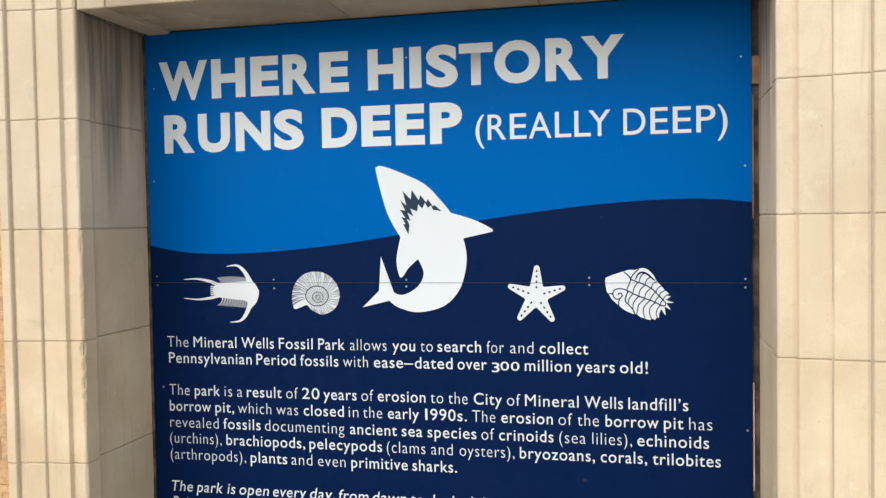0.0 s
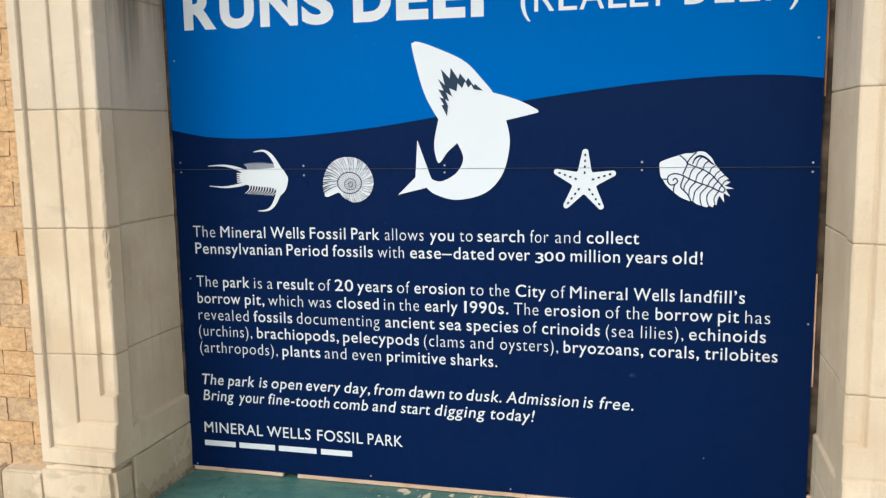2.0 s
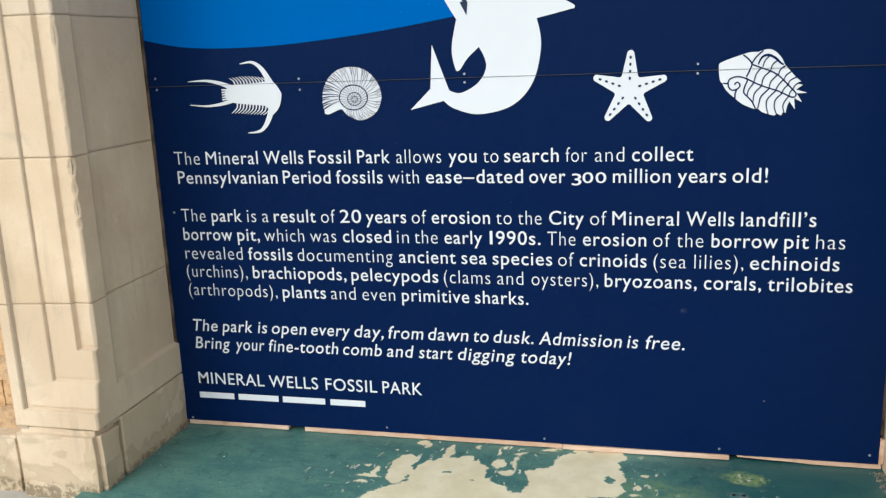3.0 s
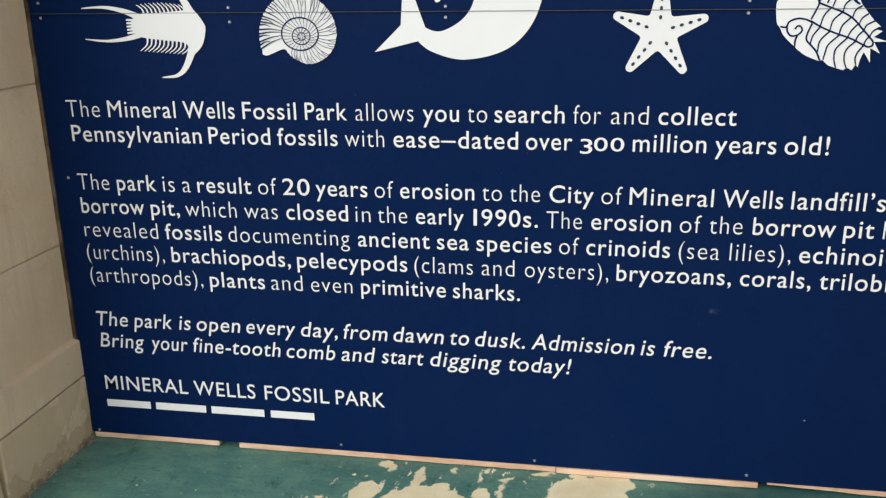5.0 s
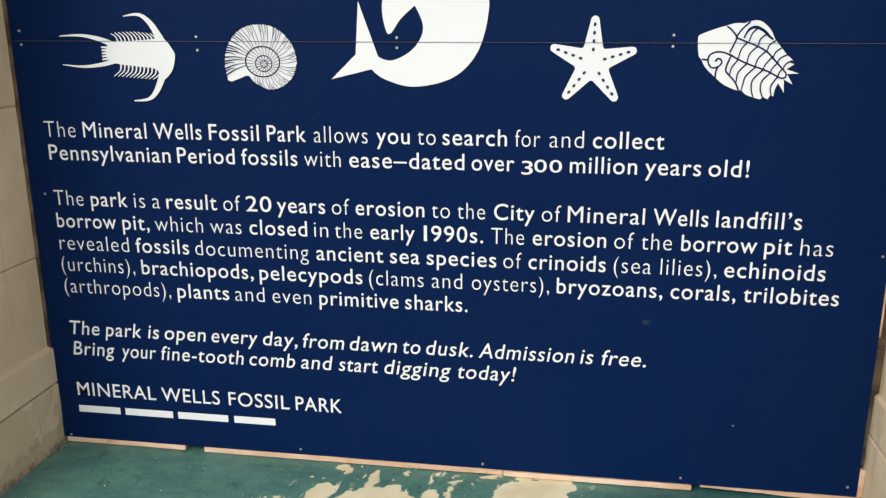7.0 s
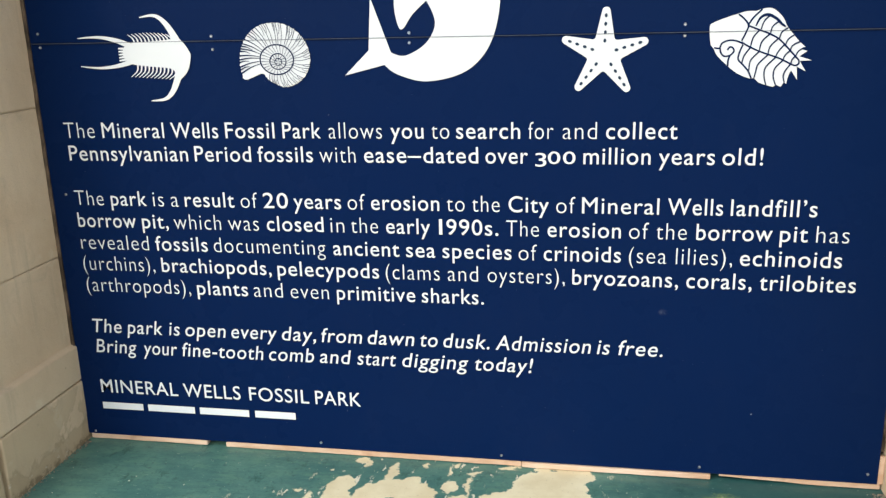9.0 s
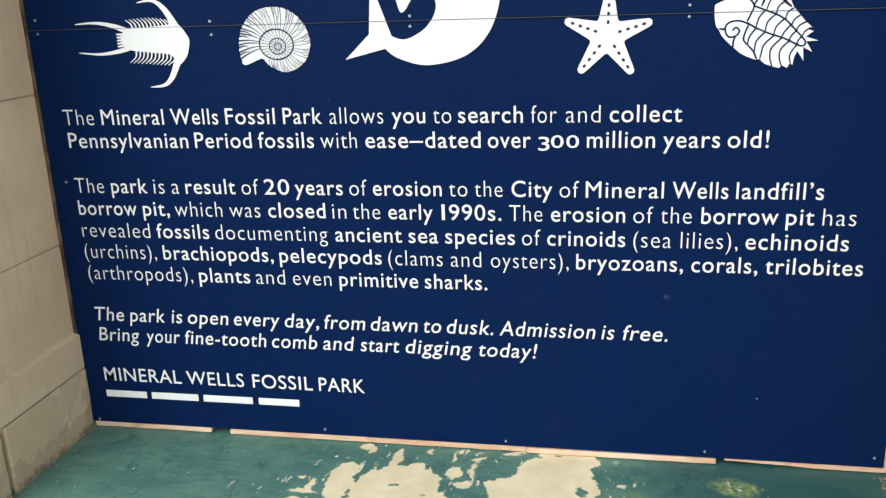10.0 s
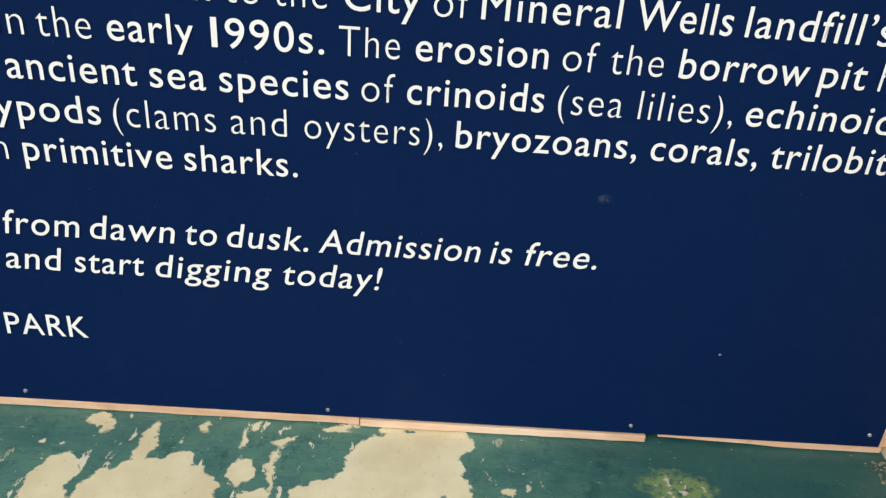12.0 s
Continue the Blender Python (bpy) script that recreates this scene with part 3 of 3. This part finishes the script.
lettering(lower, 0.9265, X, ("b", -1.141, -0.762, "Pennsylvanian"), ("b", -0.741, -0.568, "Period"), ("b", -0.548, -0.383, "fossils"), ("r", -0.363, -0.254, "with"), ("b", -0.233, -0.112, "ease"), ("b", -0.108, -0.070, "\u2013"), ("b", -0.063, 0.090, "dated"), ("b", 0.110, 0.226, "over"), ("b", 0.375, 0.551, "million"), ("b", 0.572, 0.715, "years"), ("b", 0.734, 0.836, "old!"))
lettering(lower, 0.7905, X, ("r", -1.143, -1.045, "The"), ("b", -1.025, -0.909, "park"), ("r", -0.888, -0.854, "is"), ("r", -0.831, -0.807, "a"), ("b", -0.787, -0.632, "result"), ("r", -0.612, -0.560, "of"), ("b", -0.543, -0.467, "20"), ("b", -0.450, -0.308, "years"), ("r", -0.288, -0.237, "of"), ("b", -0.219, -0.022, "erosion"), ("r", -0.001, 0.050, "to"), ("r", 0.071, 0.152, "the"), ("b", 0.173, 0.284, "City"), ("r", 0.304, 0.356, "of"), ("b", 0.374, 0.579, "Mineral"), ("b", 0.601, 0.744, "Wells"), ("b", 0.764, 0.981, "landfill\u2019s"))
lettering(lower, 0.722, X, ("b", -1.143, -0.952, "borrow"), ("b", -0.932, -0.847, "pit,"), ("r", -0.829, -0.676, "which"), ("r", -0.657, -0.558, "was"), ("b", -0.537, -0.364, "closed"), ("r", -0.343, -0.302, "in"), ("r", -0.282, -0.198, "the"), ("b", -0.178, -0.050, "early"), ("b", -0.024, -0.015, "1"), ("b", -0.003, 0.144, "990s."), ("r", 0.166, 0.261, "The"), ("b", 0.281, 0.480, "erosion"), ("r", 0.502, 0.554, "of"), ("r", 0.574, 0.658, "the"), ("b", 0.679, 0.874, "borrow"), ("b", 0.893, 0.963, "pit"), ("r", 0.984, 1.070, "has"))
lettering(lower, 0.653, X, ("r", -1.143, -0.915, "revealed"), ("b", -0.897, -0.729, "fossils"), ("r", -0.709, -0.359, "documenting"), ("b", -0.339, -0.142, "ancient"), ("b", -0.122, -0.037, "sea"), ("b", -0.016, 0.181, "species"), ("r", 0.201, 0.252, "of"), ("b", 0.271, 0.482, "crinoids"), ("r", 0.504, 0.608, "(sea"), ("r", 0.629, 0.776, "lilies),"), ("b", 0.796, 1.054, "echinoids"))
lettering(lower, 0.5855, X, ("r", -1.145, -0.907, "(urchins),"), ("b", -0.885, -0.534, "brachiopods,"), ("b", -0.515, -0.205, "pelecypods"), ("r", -0.185, -0.022, "(clams"), ("r", -0.002, 0.089, "and"), ("r", 0.113, 0.330, "oysters),"), ("b", 0.351, 0.638, "bryozoans,"), ("b", 0.660, 0.831, "corals,"), ("b", 0.851, 1.095, "trilobites"))
lettering(lower, 0.5165, X, ("r", -1.144, -0.798, "(arthropods),"), ("b", -0.777, -0.614, "plants"), ("r", -0.595, -0.500, "and"), ("r", -0.479, -0.357, "even"), ("b", -0.336, -0.100, "primitive"), ("b", -0.080, 0.101, "sharks."))
lettering(lower, 0.379, X, ("b", -1.143, -1.045, "The"), ("b", -1.028, -0.907, "park"), ("b", -0.886, -0.849, "is"), ("b", -0.831, -0.698, "open"), ("b", -0.680, -0.533, "every"), ("b", -0.517, -0.410, "day,"), ("b", -0.392, -0.266, "from"), ("b", -0.249, -0.107, "dawn"), ("b", -0.089, -0.037, "to"), ("b", -0.020, 0.116, "dusk."), ("b", 0.134, 0.407, "Admission"), ("b", 0.424, 0.460, "is"), ("b", 0.484, 0.606, "free."), lean=0.17)
lettering(lower, 0.311, X, ("b", -1.142, -1.002, "Bring"), ("b", -0.981, -0.865, "your"), ("b", -0.848, -0.582, "fine-tooth"), ("b", -0.564, -0.420, "comb"), ("b", -0.402, -0.303, "and"), ("b", -0.285, -0.165, "start"), ("b", -0.146, 0.053, "digging"), ("b", 0.073, 0.243, "today!"), lean=0.17)
lettering(lower, 0.1725, X, ("m", -1.144, -0.879, "MINERAL"), ("m", -0.860, -0.669, "WELLS"), ("m", -0.640, -0.445, "FOSSIL"), ("m", -0.425, -0.280, "PARK"))
lettering(lower, 0.9190, 0.037, ("b", 0.246, 0.276, "3"))
lettering(lower, 0.9265, 0.0335, ("b", 0.280, 0.354, "00"))
# the address line, as plain bars
for a, b in ((-1.146, -1.005), (-0.988, -0.828), (-0.811, -0.646), (-0.626, -0.493)):
    part("text_bar", flat([[(a, 0.115), (b, 0.115), (b, 0.138), (a, 0.138)]], -0.0034), WHITE, lower, "plain white bar")

# emblems across the seam
shark = part("shark_emblem", flat([smooth_line([
    (-0.204, 1.728), (-0.185, 1.730), (-0.129, 1.711), (-0.015, 1.657), (0.053, 1.589), (0.093, 1.540, 0), (0.180, 1.513), (0.250, 1.478), (0.256, 1.466), (0.247, 1.463),
    (0.140, 1.440, 0), (0.153, 1.356), (0.126, 1.246), (0.060, 1.176), (-0.045, 1.150), (-0.125, 1.168), (-0.163, 1.195, 0), (-0.275, 1.168, 0), (-0.206, 1.234, 0),
    (-0.196, 1.372, 0), (-0.144, 1.228, 0), (-0.104, 1.219), (-0.048, 1.250), (-0.021, 1.302), (-0.043, 1.360, 0), (-0.082, 1.325), (-0.108, 1.290), (-0.122, 1.298),
    (-0.131, 1.360), (-0.113, 1.447, 0), (-0.168, 1.549), (-0.209, 1.705)], 8)], -0.0034), WHITE, sign, "white leaping shark silhouette")
jaw = [(713, 338), (727, 353), (729, 336), (741, 354), (744, 345), (754, 358), (757, 352), (766, 365), (768, 362), (781, 373), (766, 371), (762, 363), (757, 368), (752, 358),
       (747, 369), (740, 361), (738, 374), (726, 369), (731, 383), (721, 376), (726, 391), (719, 387), (724, 398), (722, 415), (713, 397), (717, 396), (710, 384), (717, 386),
       (708, 371), (717, 373), (708, 354), (719, 364)]
part("mouth", flat([[((x - 667) * 0.00231 - 0.207, 1.730 - (y - 294) * 0.00222 - (x - 667) * 0.00006) for x, y in jaw]], -0.0046), SLATE, shark, "dark slate jagged mouth")

# trilobite: body, head shield and paired spines
tri = smooth_line([(-0.903, 1.264), (-0.84, 1.268), (-0.776, 1.274), (-0.768, 1.288), (-0.743, 1.266), (-0.727, 1.243), (-0.722, 1.226), (-0.732, 1.190), (-0.752, 1.167), (-0.770, 1.160),
                   (-0.780, 1.190), (-0.84, 1.198), (-0.902, 1.206), (-0.924, 1.222), (-0.926, 1.246)], 5)
trilobite = part("trilobite_emblem", flat([tri], -0.0048), WHITE, sign, "white trilobite with long spines")
strokes = [brush([(-0.900, 1.255), (-0.945, 1.272), (-1.000, 1.282), (-1.064, 1.280)], 0.018, 0.002), brush([(-0.895, 1.216), (-0.940, 1.203), (-1.000, 1.196), (-1.064, 1.201)], 0.016, 0.002),
           brush([(-0.762, 1.272), (-0.788, 1.315), (-0.820, 1.338), (-0.866, 1.334)], 0.022, 0.002), brush([(-0.762, 1.178), (-0.786, 1.130), (-0.813, 1.107), (-0.856, 1.102)], 0.022, 0.002)]
for i in range(11):
    x, lift = -0.892 + i * 0.0116, 0.007 * math.sin(math.pi * (i + 1) / 12)
    strokes.append(brush([(x + 0.004, 1.262), (x - 0.001, 1.276 + lift * 0.5), (x - 0.016, 1.286 + lift)], 0.0058, 0.0014, 4))
    strokes.append(brush([(x + 0.006, 1.204 - 0.001 * i), (x + 0.002, 1.186 - 0.001 * i), (x - 0.018, 1.170 - 0.0008 * i)], 0.0058, 0.0014, 4))
for i in range(5):
    strokes.append(brush([(-0.920, 1.219 + 0.0075 * i), (-0.941, 1.216 + 0.0085 * i)], 0.0066, 0.004, 2))
tagged(part("spine_fringe", flat(strokes, -0.0034), WHITE, trilobite), kind="stuff")

# ammonite: white whorl scored by dark ribs, with finer whorls inside
AX, AZ, BX, BZ = -0.470, 1.214, -0.4685, 1.2130
TURN = [radians(a) for a in (-132, -97, -75, -27, 0, 40, 95, 120, 180, 205)]
REACH = (0.056, 0.067, 0.079, 0.094, 0.098, 0.097, 0.098, 0.102, 0.107, 0.112)


def whorl(t):
    """The outer edge at an angle, widening from the tail round to the mouth."""
    r = float(np.interp(t, TURN, REACH))
    return AX + r * math.cos(t), AZ + r * math.sin(t)


edge = [whorl(TURN[0] + (TURN[-1] - TURN[0]) * i / 120) for i in range(121)]
edge = [(x + 0.0009 * math.cos(i * 1.9), z + 0.0009 * math.sin(i * 1.9)) for i, (x, z) in enumerate(edge)]
edge += smooth_line([(-0.573, 1.164), (-0.562, 1.159), (-0.541, 1.166), (-0.518, 1.175), (-0.508, 1.173)], 4, False)
ammonite = part("ammonite_emblem", flat([edge], -0.0034), WHITE, sign, "white coiled ammonite with fine ribs")


def score(t, u0, u1, w0, w1, bend):
    """One dark line from the coil (u = 0) towards the outer edge (u = 1)."""
    x0, z0 = BX + 0.0485 * math.cos(t), BZ + 0.0405 * math.sin(t)
    x1, z1 = whorl(min(t + bend, 3.58))
    mid = (u0 + u1) / 2
    at = lambda u, k: (x0 + (x1 - x0) * u - k * math.sin(t), z0 + (z1 - z0) * u + k * math.cos(t))
    return brush([at(u0, 0), at(mid, -0.0030), at(u1, 0)], w0, w1, 4)


scores = []
for i in range(37):
    t = -2.05 + 5.42 * i / 36 + 0.03 * random.uniform(-1, 1)
    wide = 0.0017 + 0.0026 * max(0.0, min(1.0, (t - 1.9) / 0.8))
    scores.append(score(t, -0.02, 1.03, 0.0011, wide, 0.10))
    if i % 3:
        scores.append(score(t + 0.075, 0.42 + 0.2 * random.random(), 1.03, 0.0010, wide, 0.10))
for i in range(26):
    t = math.tau * i / 26
    scores.append(brush([(BX + 0.0465 * math.cos(t + 0.12), BZ + 0.0385 * math.sin(t + 0.12)), (BX + 0.003 + 0.026 * math.cos(t), BZ - 0.005 + 0.024 * math.sin(t))], 0.0015, 0.0009, 2))
for i in range(14):
    t = math.tau * i / 14
    scores.append(brush([(BX + 0.003 + 0.0215 * math.cos(t), BZ - 0.005 + 0.020 * math.sin(t)), (BX + 0.004 + 0.010 * math.cos(t + 0.2), BZ - 0.006 + 0.010 * math.sin(t + 0.2))], 0.0018, 0.0012, 2))
for i in range(5):
    t = math.tau * i / 5
    scores.append(brush([(BX + 0.004 + 0.009 * math.cos(t), BZ - 0.006 + 0.009 * math.sin(t)), (BX + 0.004 + 0.003 * math.cos(t + 0.6), BZ - 0.006 + 0.003 * math.sin(t + 0.6))], 0.0022, 0.0016, 2))
tagged(part("ribs", flat(scores, -0.0046), NAVY, ammonite, "thin navy rib lines"), kind="stuff")
for cx, cz, rx, rz, w in ((BX, BZ, 0.0485, 0.0405, 0.0034), (BX + 0.003, BZ - 0.005, 0.0235, 0.0215, 0.0028), (BX + 0.004, BZ - 0.006, 0.0098, 0.0095, 0.0022)):
    ring = [(cx + rx * math.cos(math.tau * i / 40), cz + rz * math.sin(math.tau * i / 40)) for i in range(41)]
    part("coil_line", flat([brush(ring, w, w, 1)], -0.0050), NAVY, ammonite)

# starfish with dotted arms
SX, SZ = 0.4225, 1.2165
star = []
for i in range(5):
    a = math.pi / 2 + math.tau * i / 5 - 0.03
    cx, cz = SX + 0.107 * math.cos(a) * 0.98, SZ + 0.107 * math.sin(a)
    star += [(cx + 0.0105 * math.cos(a + t), cz + 0.0105 * math.sin(a + t)) for t in np.linspace(-1.35, 1.35, 8)]
    star += [(SX + r * math.cos(a + math.pi / 5 + t), SZ + r * math.sin(a + math.pi / 5 + t)) for r, t in ((0.0475, -0.10), (0.0455, 0.0), (0.0475, 0.10))]
starfish = part("starfish_emblem", flat([star], -0.0034), WHITE, sign, "white five-armed starfish")
dots = []
for i in range(5):
    a = math.pi / 2 + math.tau * i / 5 - 0.03
    for r in (0.033, 0.054, 0.075, 0.096):
        cx, cz = SX + r * math.cos(a) * 0.98, SZ + r * math.sin(a)
        ring = [(0.0052 * math.cos(math.tau * q / 12), 0.0037 * math.sin(math.tau * q / 12)) for q in range(12)]
        dots.append([(cx + p * math.cos(a) - q * math.sin(a), cz + p * math.sin(a) + q * math.cos(a)) for p, q in ring])
tagged(part("dots", flat(dots, -0.0046), SLATE, starfish), kind="stuff")

# whelk-like shell: white body with spiny edge, crossed by dark growth lines (millimetres from its middle)
def shell_at(p):
    return (0.799 + p[0] * 0.001, 1.210 + p[1] * 0.001, *p[2:])


outline = [(-116, 69), (-107, 79), (-76, 91), (-50, 99), (-29, 105), (-6, 105, 0), (8, 110), (24, 112), (39, 107), (58, 89), (68, 70, 0), (73, 63), (87, 46, 0), (102, 29, 0), (117, 16, 0), (109, 10, 0), (122, 6, 0), (104, -7, 0), (135, -17, 0)]
outline += [(106, -18, 0), (122, -44, 0), (100, -32, 0), (103, -65, 0), (87, -41, 0), (81, -56), (78, -75, 0), (72, -70, 0), (65, -82, 0), (54, -76, 0), (46, -82, 0), (28, -77, 0), (11, -71, 0), (-2, -59, 0), (-10, -61, 0), (-40, -49), (-62, -33), (-92, -5), (-104, 15), (-112, 28)]
shell = part("shell_emblem", flat([smooth_line([shell_at(p) for p in outline], 5)], -0.0034), WHITE, sign, "white ribbed sea shell")
seams = [[(-48, 98), (-34, 87), (-23, 71), (-28, 53), (-37, 33)], [(-23, 70), (2, 60), (30, 49), (54, 35), (74, 15), (91, -3), (104, -17)], [(-23, 72), (-14, 87), (-2, 100), (8, 109)],
         [(-37, 30), (-15, 17), (17, 3), (54, -10), (82, -24), (94, -29), (103, -26), (104, -18)], [(-103, 17), (-90, 16), (-84, 28), (-67, 35), (-48, 33), (-33, 26)],
         [(-88, 16), (-86, 5), (-77, -4), (-63, -2), (-54, 8), (-58, 17), (-65, 18), (-70, 11)], [(-63, -2), (-67, -15), (-67, -29)], [(-33, 24), (-41, 3), (-42, -13), (-29, -27), (-17, -41), (-8, -60)]]
upper_ribs = [[(26, 93), (14, 80), (8, 61)], [(48, 78), (35, 67), (31, 50)], [(72, 63), (58, 53), (53, 37)], [(87, 45), (74, 35), (69, 21)], [(105, 30), (86, 20), (81, 7)], [(115, 15), (101, 6), (95, -6)]]
middle_ribs = [[(5, 59), (-9, 42), (-15, 18)], [(29, 48), (12, 31), (7, 8)], [(49, 36), (33, 19), (28, -1)], [(66, 22), (53, 6), (47, -8)], [(80, 7), (69, -5), (66, -17)], [(94, -6), (87, -15), (85, -24)]]
lower_ribs = [[(-15, 16), (-29, -4), (-33, -24)], [(8, 7), (-12, -15), (-15, -40)], [(29, -2), (7, -24), (2, -43), (-1, -59)], [(47, -9), (25, -33), (23, -56), (29, -77)], [(65, -17), (48, -35), (45, -56), (52, -77)], [(84, -26), (73, -42), (69, -56), (73, -71)]]
drawn = [brush([shell_at(p) for p in line], 0.0042, 0.0042, 5) for line in seams] + [brush([shell_at(p) for p in line], 0.0040, 0.0030, 5) for line in upper_ribs + middle_ribs + lower_ribs]
drawn.append(brush([shell_at(p) for p in ((-5, 69), (2, 85), (12, 94), (26, 95), (44, 85), (56, 73), (66, 66))], 0.0034, 0.0040, 6, 0.0035))
tagged(part("shell_drawing", flat(drawn, -0.0046), NAVY, shell, "navy growth lines"), kind="stuff")

# screws round the sheets and along the seam
screw = bmesh.new()
bmesh.ops.create_cone(screw, segments=12, radius1=0.0044, radius2=0.0028, depth=0.0026, cap_ends=True, matrix=Matrix.Rotation(radians(90), 4, "X"))
box(screw, -0.0028, 0.0028, -0.0017, -0.001, -0.0005, 0.0005)
first = part("screw", screw, ZINC, sign)
spots = [(-1.189, 1.294), (-1.187, 1.256), (-0.657, 1.279), (-0.656, 1.243), (-0.093, 1.278), (-0.093, 1.252), (0.623, 1.286), (0.623, 1.258), (1.184, 1.281), (1.184, 1.250)]
spots += [(-1.187, 0.030), (-0.417, 0.040), (0.149, 0.036), (0.725, 0.040), (1.181, 0.051)]
spots += [(1.172, 2.085), (1.185, 1.692), (1.190, 0.726), (-1.172, 0.822), (-0.078, 2.153), (-1.190, 1.695), (-1.180, 2.085)]
for n, (x, z) in enumerate(spots):
    ob = first if n == 0 else new("screw", first.data)
    ob.parent = sign
    ob.matrix_basis = pose(x, -0.0022, z, 0, (n * 37) % 180, 0)

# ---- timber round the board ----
SPLINTER = wood_material("shade_dark_splintered_wood", (0.030, 0.021, 0.014), (0.15, 0.105, 0.07))


def batten(x0, x1, y0, y1, z0, z1, label, material=PINE):
    bm = one_box(x0, x1, y0, y1, z0, z1, 0.0012)
    run = 0 if x1 - x0 > z1 - z0 else 2
    bmesh.ops.subdivide_edges(bm, edges=[e for e in bm.edges if abs((e.verts[0].co - e.verts[1].co)[run]) > 0.03], cuts=max(2, round(max(x1 - x0, z1 - z0) / 0.035)), use_grid_fill=True)
    rough_up(bm, 0.0012, 26, x0 * 7 + z1)
    return tagged(mesh_object("batten", bm, material), label, "batten", "timber round the board")


batten(-1.205, -0.800, 0.002, 0.045, 0.003, 0.0195, "raw pine batten under the board's edge")
batten(-0.735, 0.2085, 0.000, 0.045, 0.003, 0.0195, "long raw pine batten under the board")
batten(0.2105, 0.757, -0.004, 0.045, 0.003, 0.0190, "raw pine batten under the board, slightly proud")
split = batten(0.782, 1.218, 0.004, 0.045, 0.003, 0.0195, "split pine batten under the board's corner")
for v in split.data.vertices:
    if v.co.z < 0.01:
        v.co.z += 0.0095 * max(0.0, min(1.0, (1.05 - v.co.x) / 0.25))
batten(1.2095, 1.224, 0.002, 0.015, 0.020, 0.105, "short upright pine offcut in the corner gap")
batten(1.2092, 1.236, -0.004, 0.015, 1.985, 2.085, "reddish weathered wood block in the side gap", OLD_WOOD)
batten(1.2092, 1.2165, 0.008, 0.015, 1.50, 1.945, "reddish weathered batten in the side gap", OLD_WOOD)
batten(1.2092, 1.2155, 0.006, 0.015, 0.50, 0.90, "thin pale batten in the side gap")
batten(-1.2295, -1.2182, -0.003, 0.012, 0.022, 2.305, "narrow dark brown strip standing in for the shaded edge between board and stone", SPLINTER)
batten(1.2095, 1.2455, 0.024, 0.06, 0.11, 2.31, "splintered board behind the side gap, coloured dark for the gap's shade", SPLINTER)

# loose grit along the foot of the reveals
for side in (-1, 1):
    bm = bmesh.new()
    for i in range(190 if side < 0 else 480):
        y = -0.02 - 0.44 * random.random() ** 1.4
        x = side * (INNER[side] - 0.002 - (0.016 if side < 0 else 0.034) * random.random() ** 2)
        r = 0.0008 + 0.0032 * random.random() ** 3
        got = bmesh.ops.create_icosphere(bm, subdivisions=1, radius=r, matrix=pose(x, y, r * 0.5, 20 * i, 33 * i, 51 * i) @ Matrix.Diagonal((1.3, 1.0, 0.6, 1)))
    tagged(mesh_object("grit", bm, GRIT), "loose grit and dirt along the foot of the stone", "grit", kind="stuff")

# iron socket in the floor
socket = tagged(base("floor_socket", (0.767, -0.238, 0.0)), "worn paint-splashed iron floor socket with two holes", "socket")
bm = bmesh.new()
bmesh.ops.create_cone(bm, segments=24, radius1=0.031, radius2=0.024, depth=0.004, cap_ends=True, matrix=pose(0, 0, 0.002) @ Matrix.Diagonal((1, 0.85, 1, 1)))
part("plate", bm, STEEL, socket)
for x in (-0.016, 0.014):
    bm = bmesh.new()
    bmesh.ops.create_cone(bm, segments=14, radius1=0.0062, radius2=0.0055, depth=0.0012, cap_ends=True, matrix=pose(x, 0.002, 0.0044))
    part("hole", bm, DARK, socket, "near-black disc painting the shade of a screw hole")

# ---- bricks beside the surround ----
BW, BH = 0.2115, 0.0875
shapes = []
for k in range(5):
    bm = one_box(-BW / 2, BW / 2, -0.03, 0.03, -BH / 2, BH / 2)
    bmesh.ops.subdivide_edges(bm, edges=[e for e in bm.edges if abs((e.verts[0].co - e.verts[1].co).y) < 0.01], cuts=3, use_grid_fill=True)
    rough_up(rough_up(bm, 0.0022, 30, k * 11.3), 0.003, 85, k * 3.1)
    me = bpy.data.meshes.new("brick")
    bm.to_mesh(me), bm.free()
    me.materials.append(BRICK)
    shapes.append(me)
for row in range(32):
    z = 0.160 + 0.045 + row * 0.0905
    for col in range(-1 if row % 2 else 0, 4):
        x = -1.60 - (0.107 if row % 2 else 0.0) - col * 0.2145
        ob = new("brick", shapes[(row * 3 + col) % 5])
        ob.parent = wall
        ob.matrix_basis = pose(x, -0.427 - 0.005 * random.random(), z + 0.003 * random.uniform(-1, 1), 0, random.uniform(-0.4, 0.4), 0)

# the same brickwork further along the wall, joined
verts, faces = [], []
for row in range(32):
    z = 0.160 + 0.045 + row * 0.0905
    for col in range(-14, 24):
        x = -1.60 - (0.107 if row % 2 else 0.0) - col * 0.2145
        if -2.36 < x < 1.50:
            continue
        y = -0.458 - 0.008 * random.random()
        n = len(verts)
        for dx, dy, dz in itertools.product((-BW / 2, BW / 2), (0.0, 0.03), (-BH / 2, BH / 2)):
            verts.append((x + dx, y + dy + (0.002 * random.uniform(-1, 1) if dy == 0 else 0), z + dz + 0.002 * random.uniform(-1, 1)))
        faces += [tuple(n + q for q in f) for f in ((0, 1, 5, 4), (0, 2, 3, 1), (4, 5, 7, 6), (1, 3, 7, 5), (0, 4, 6, 2))]
me = bpy.data.meshes.new("brickwork")
me.from_pydata(verts, [], faces)
me.materials.append(BRICK)
courses = new("brickwork", me)
courses.parent = wall
tagged(courses, kind="stuff")
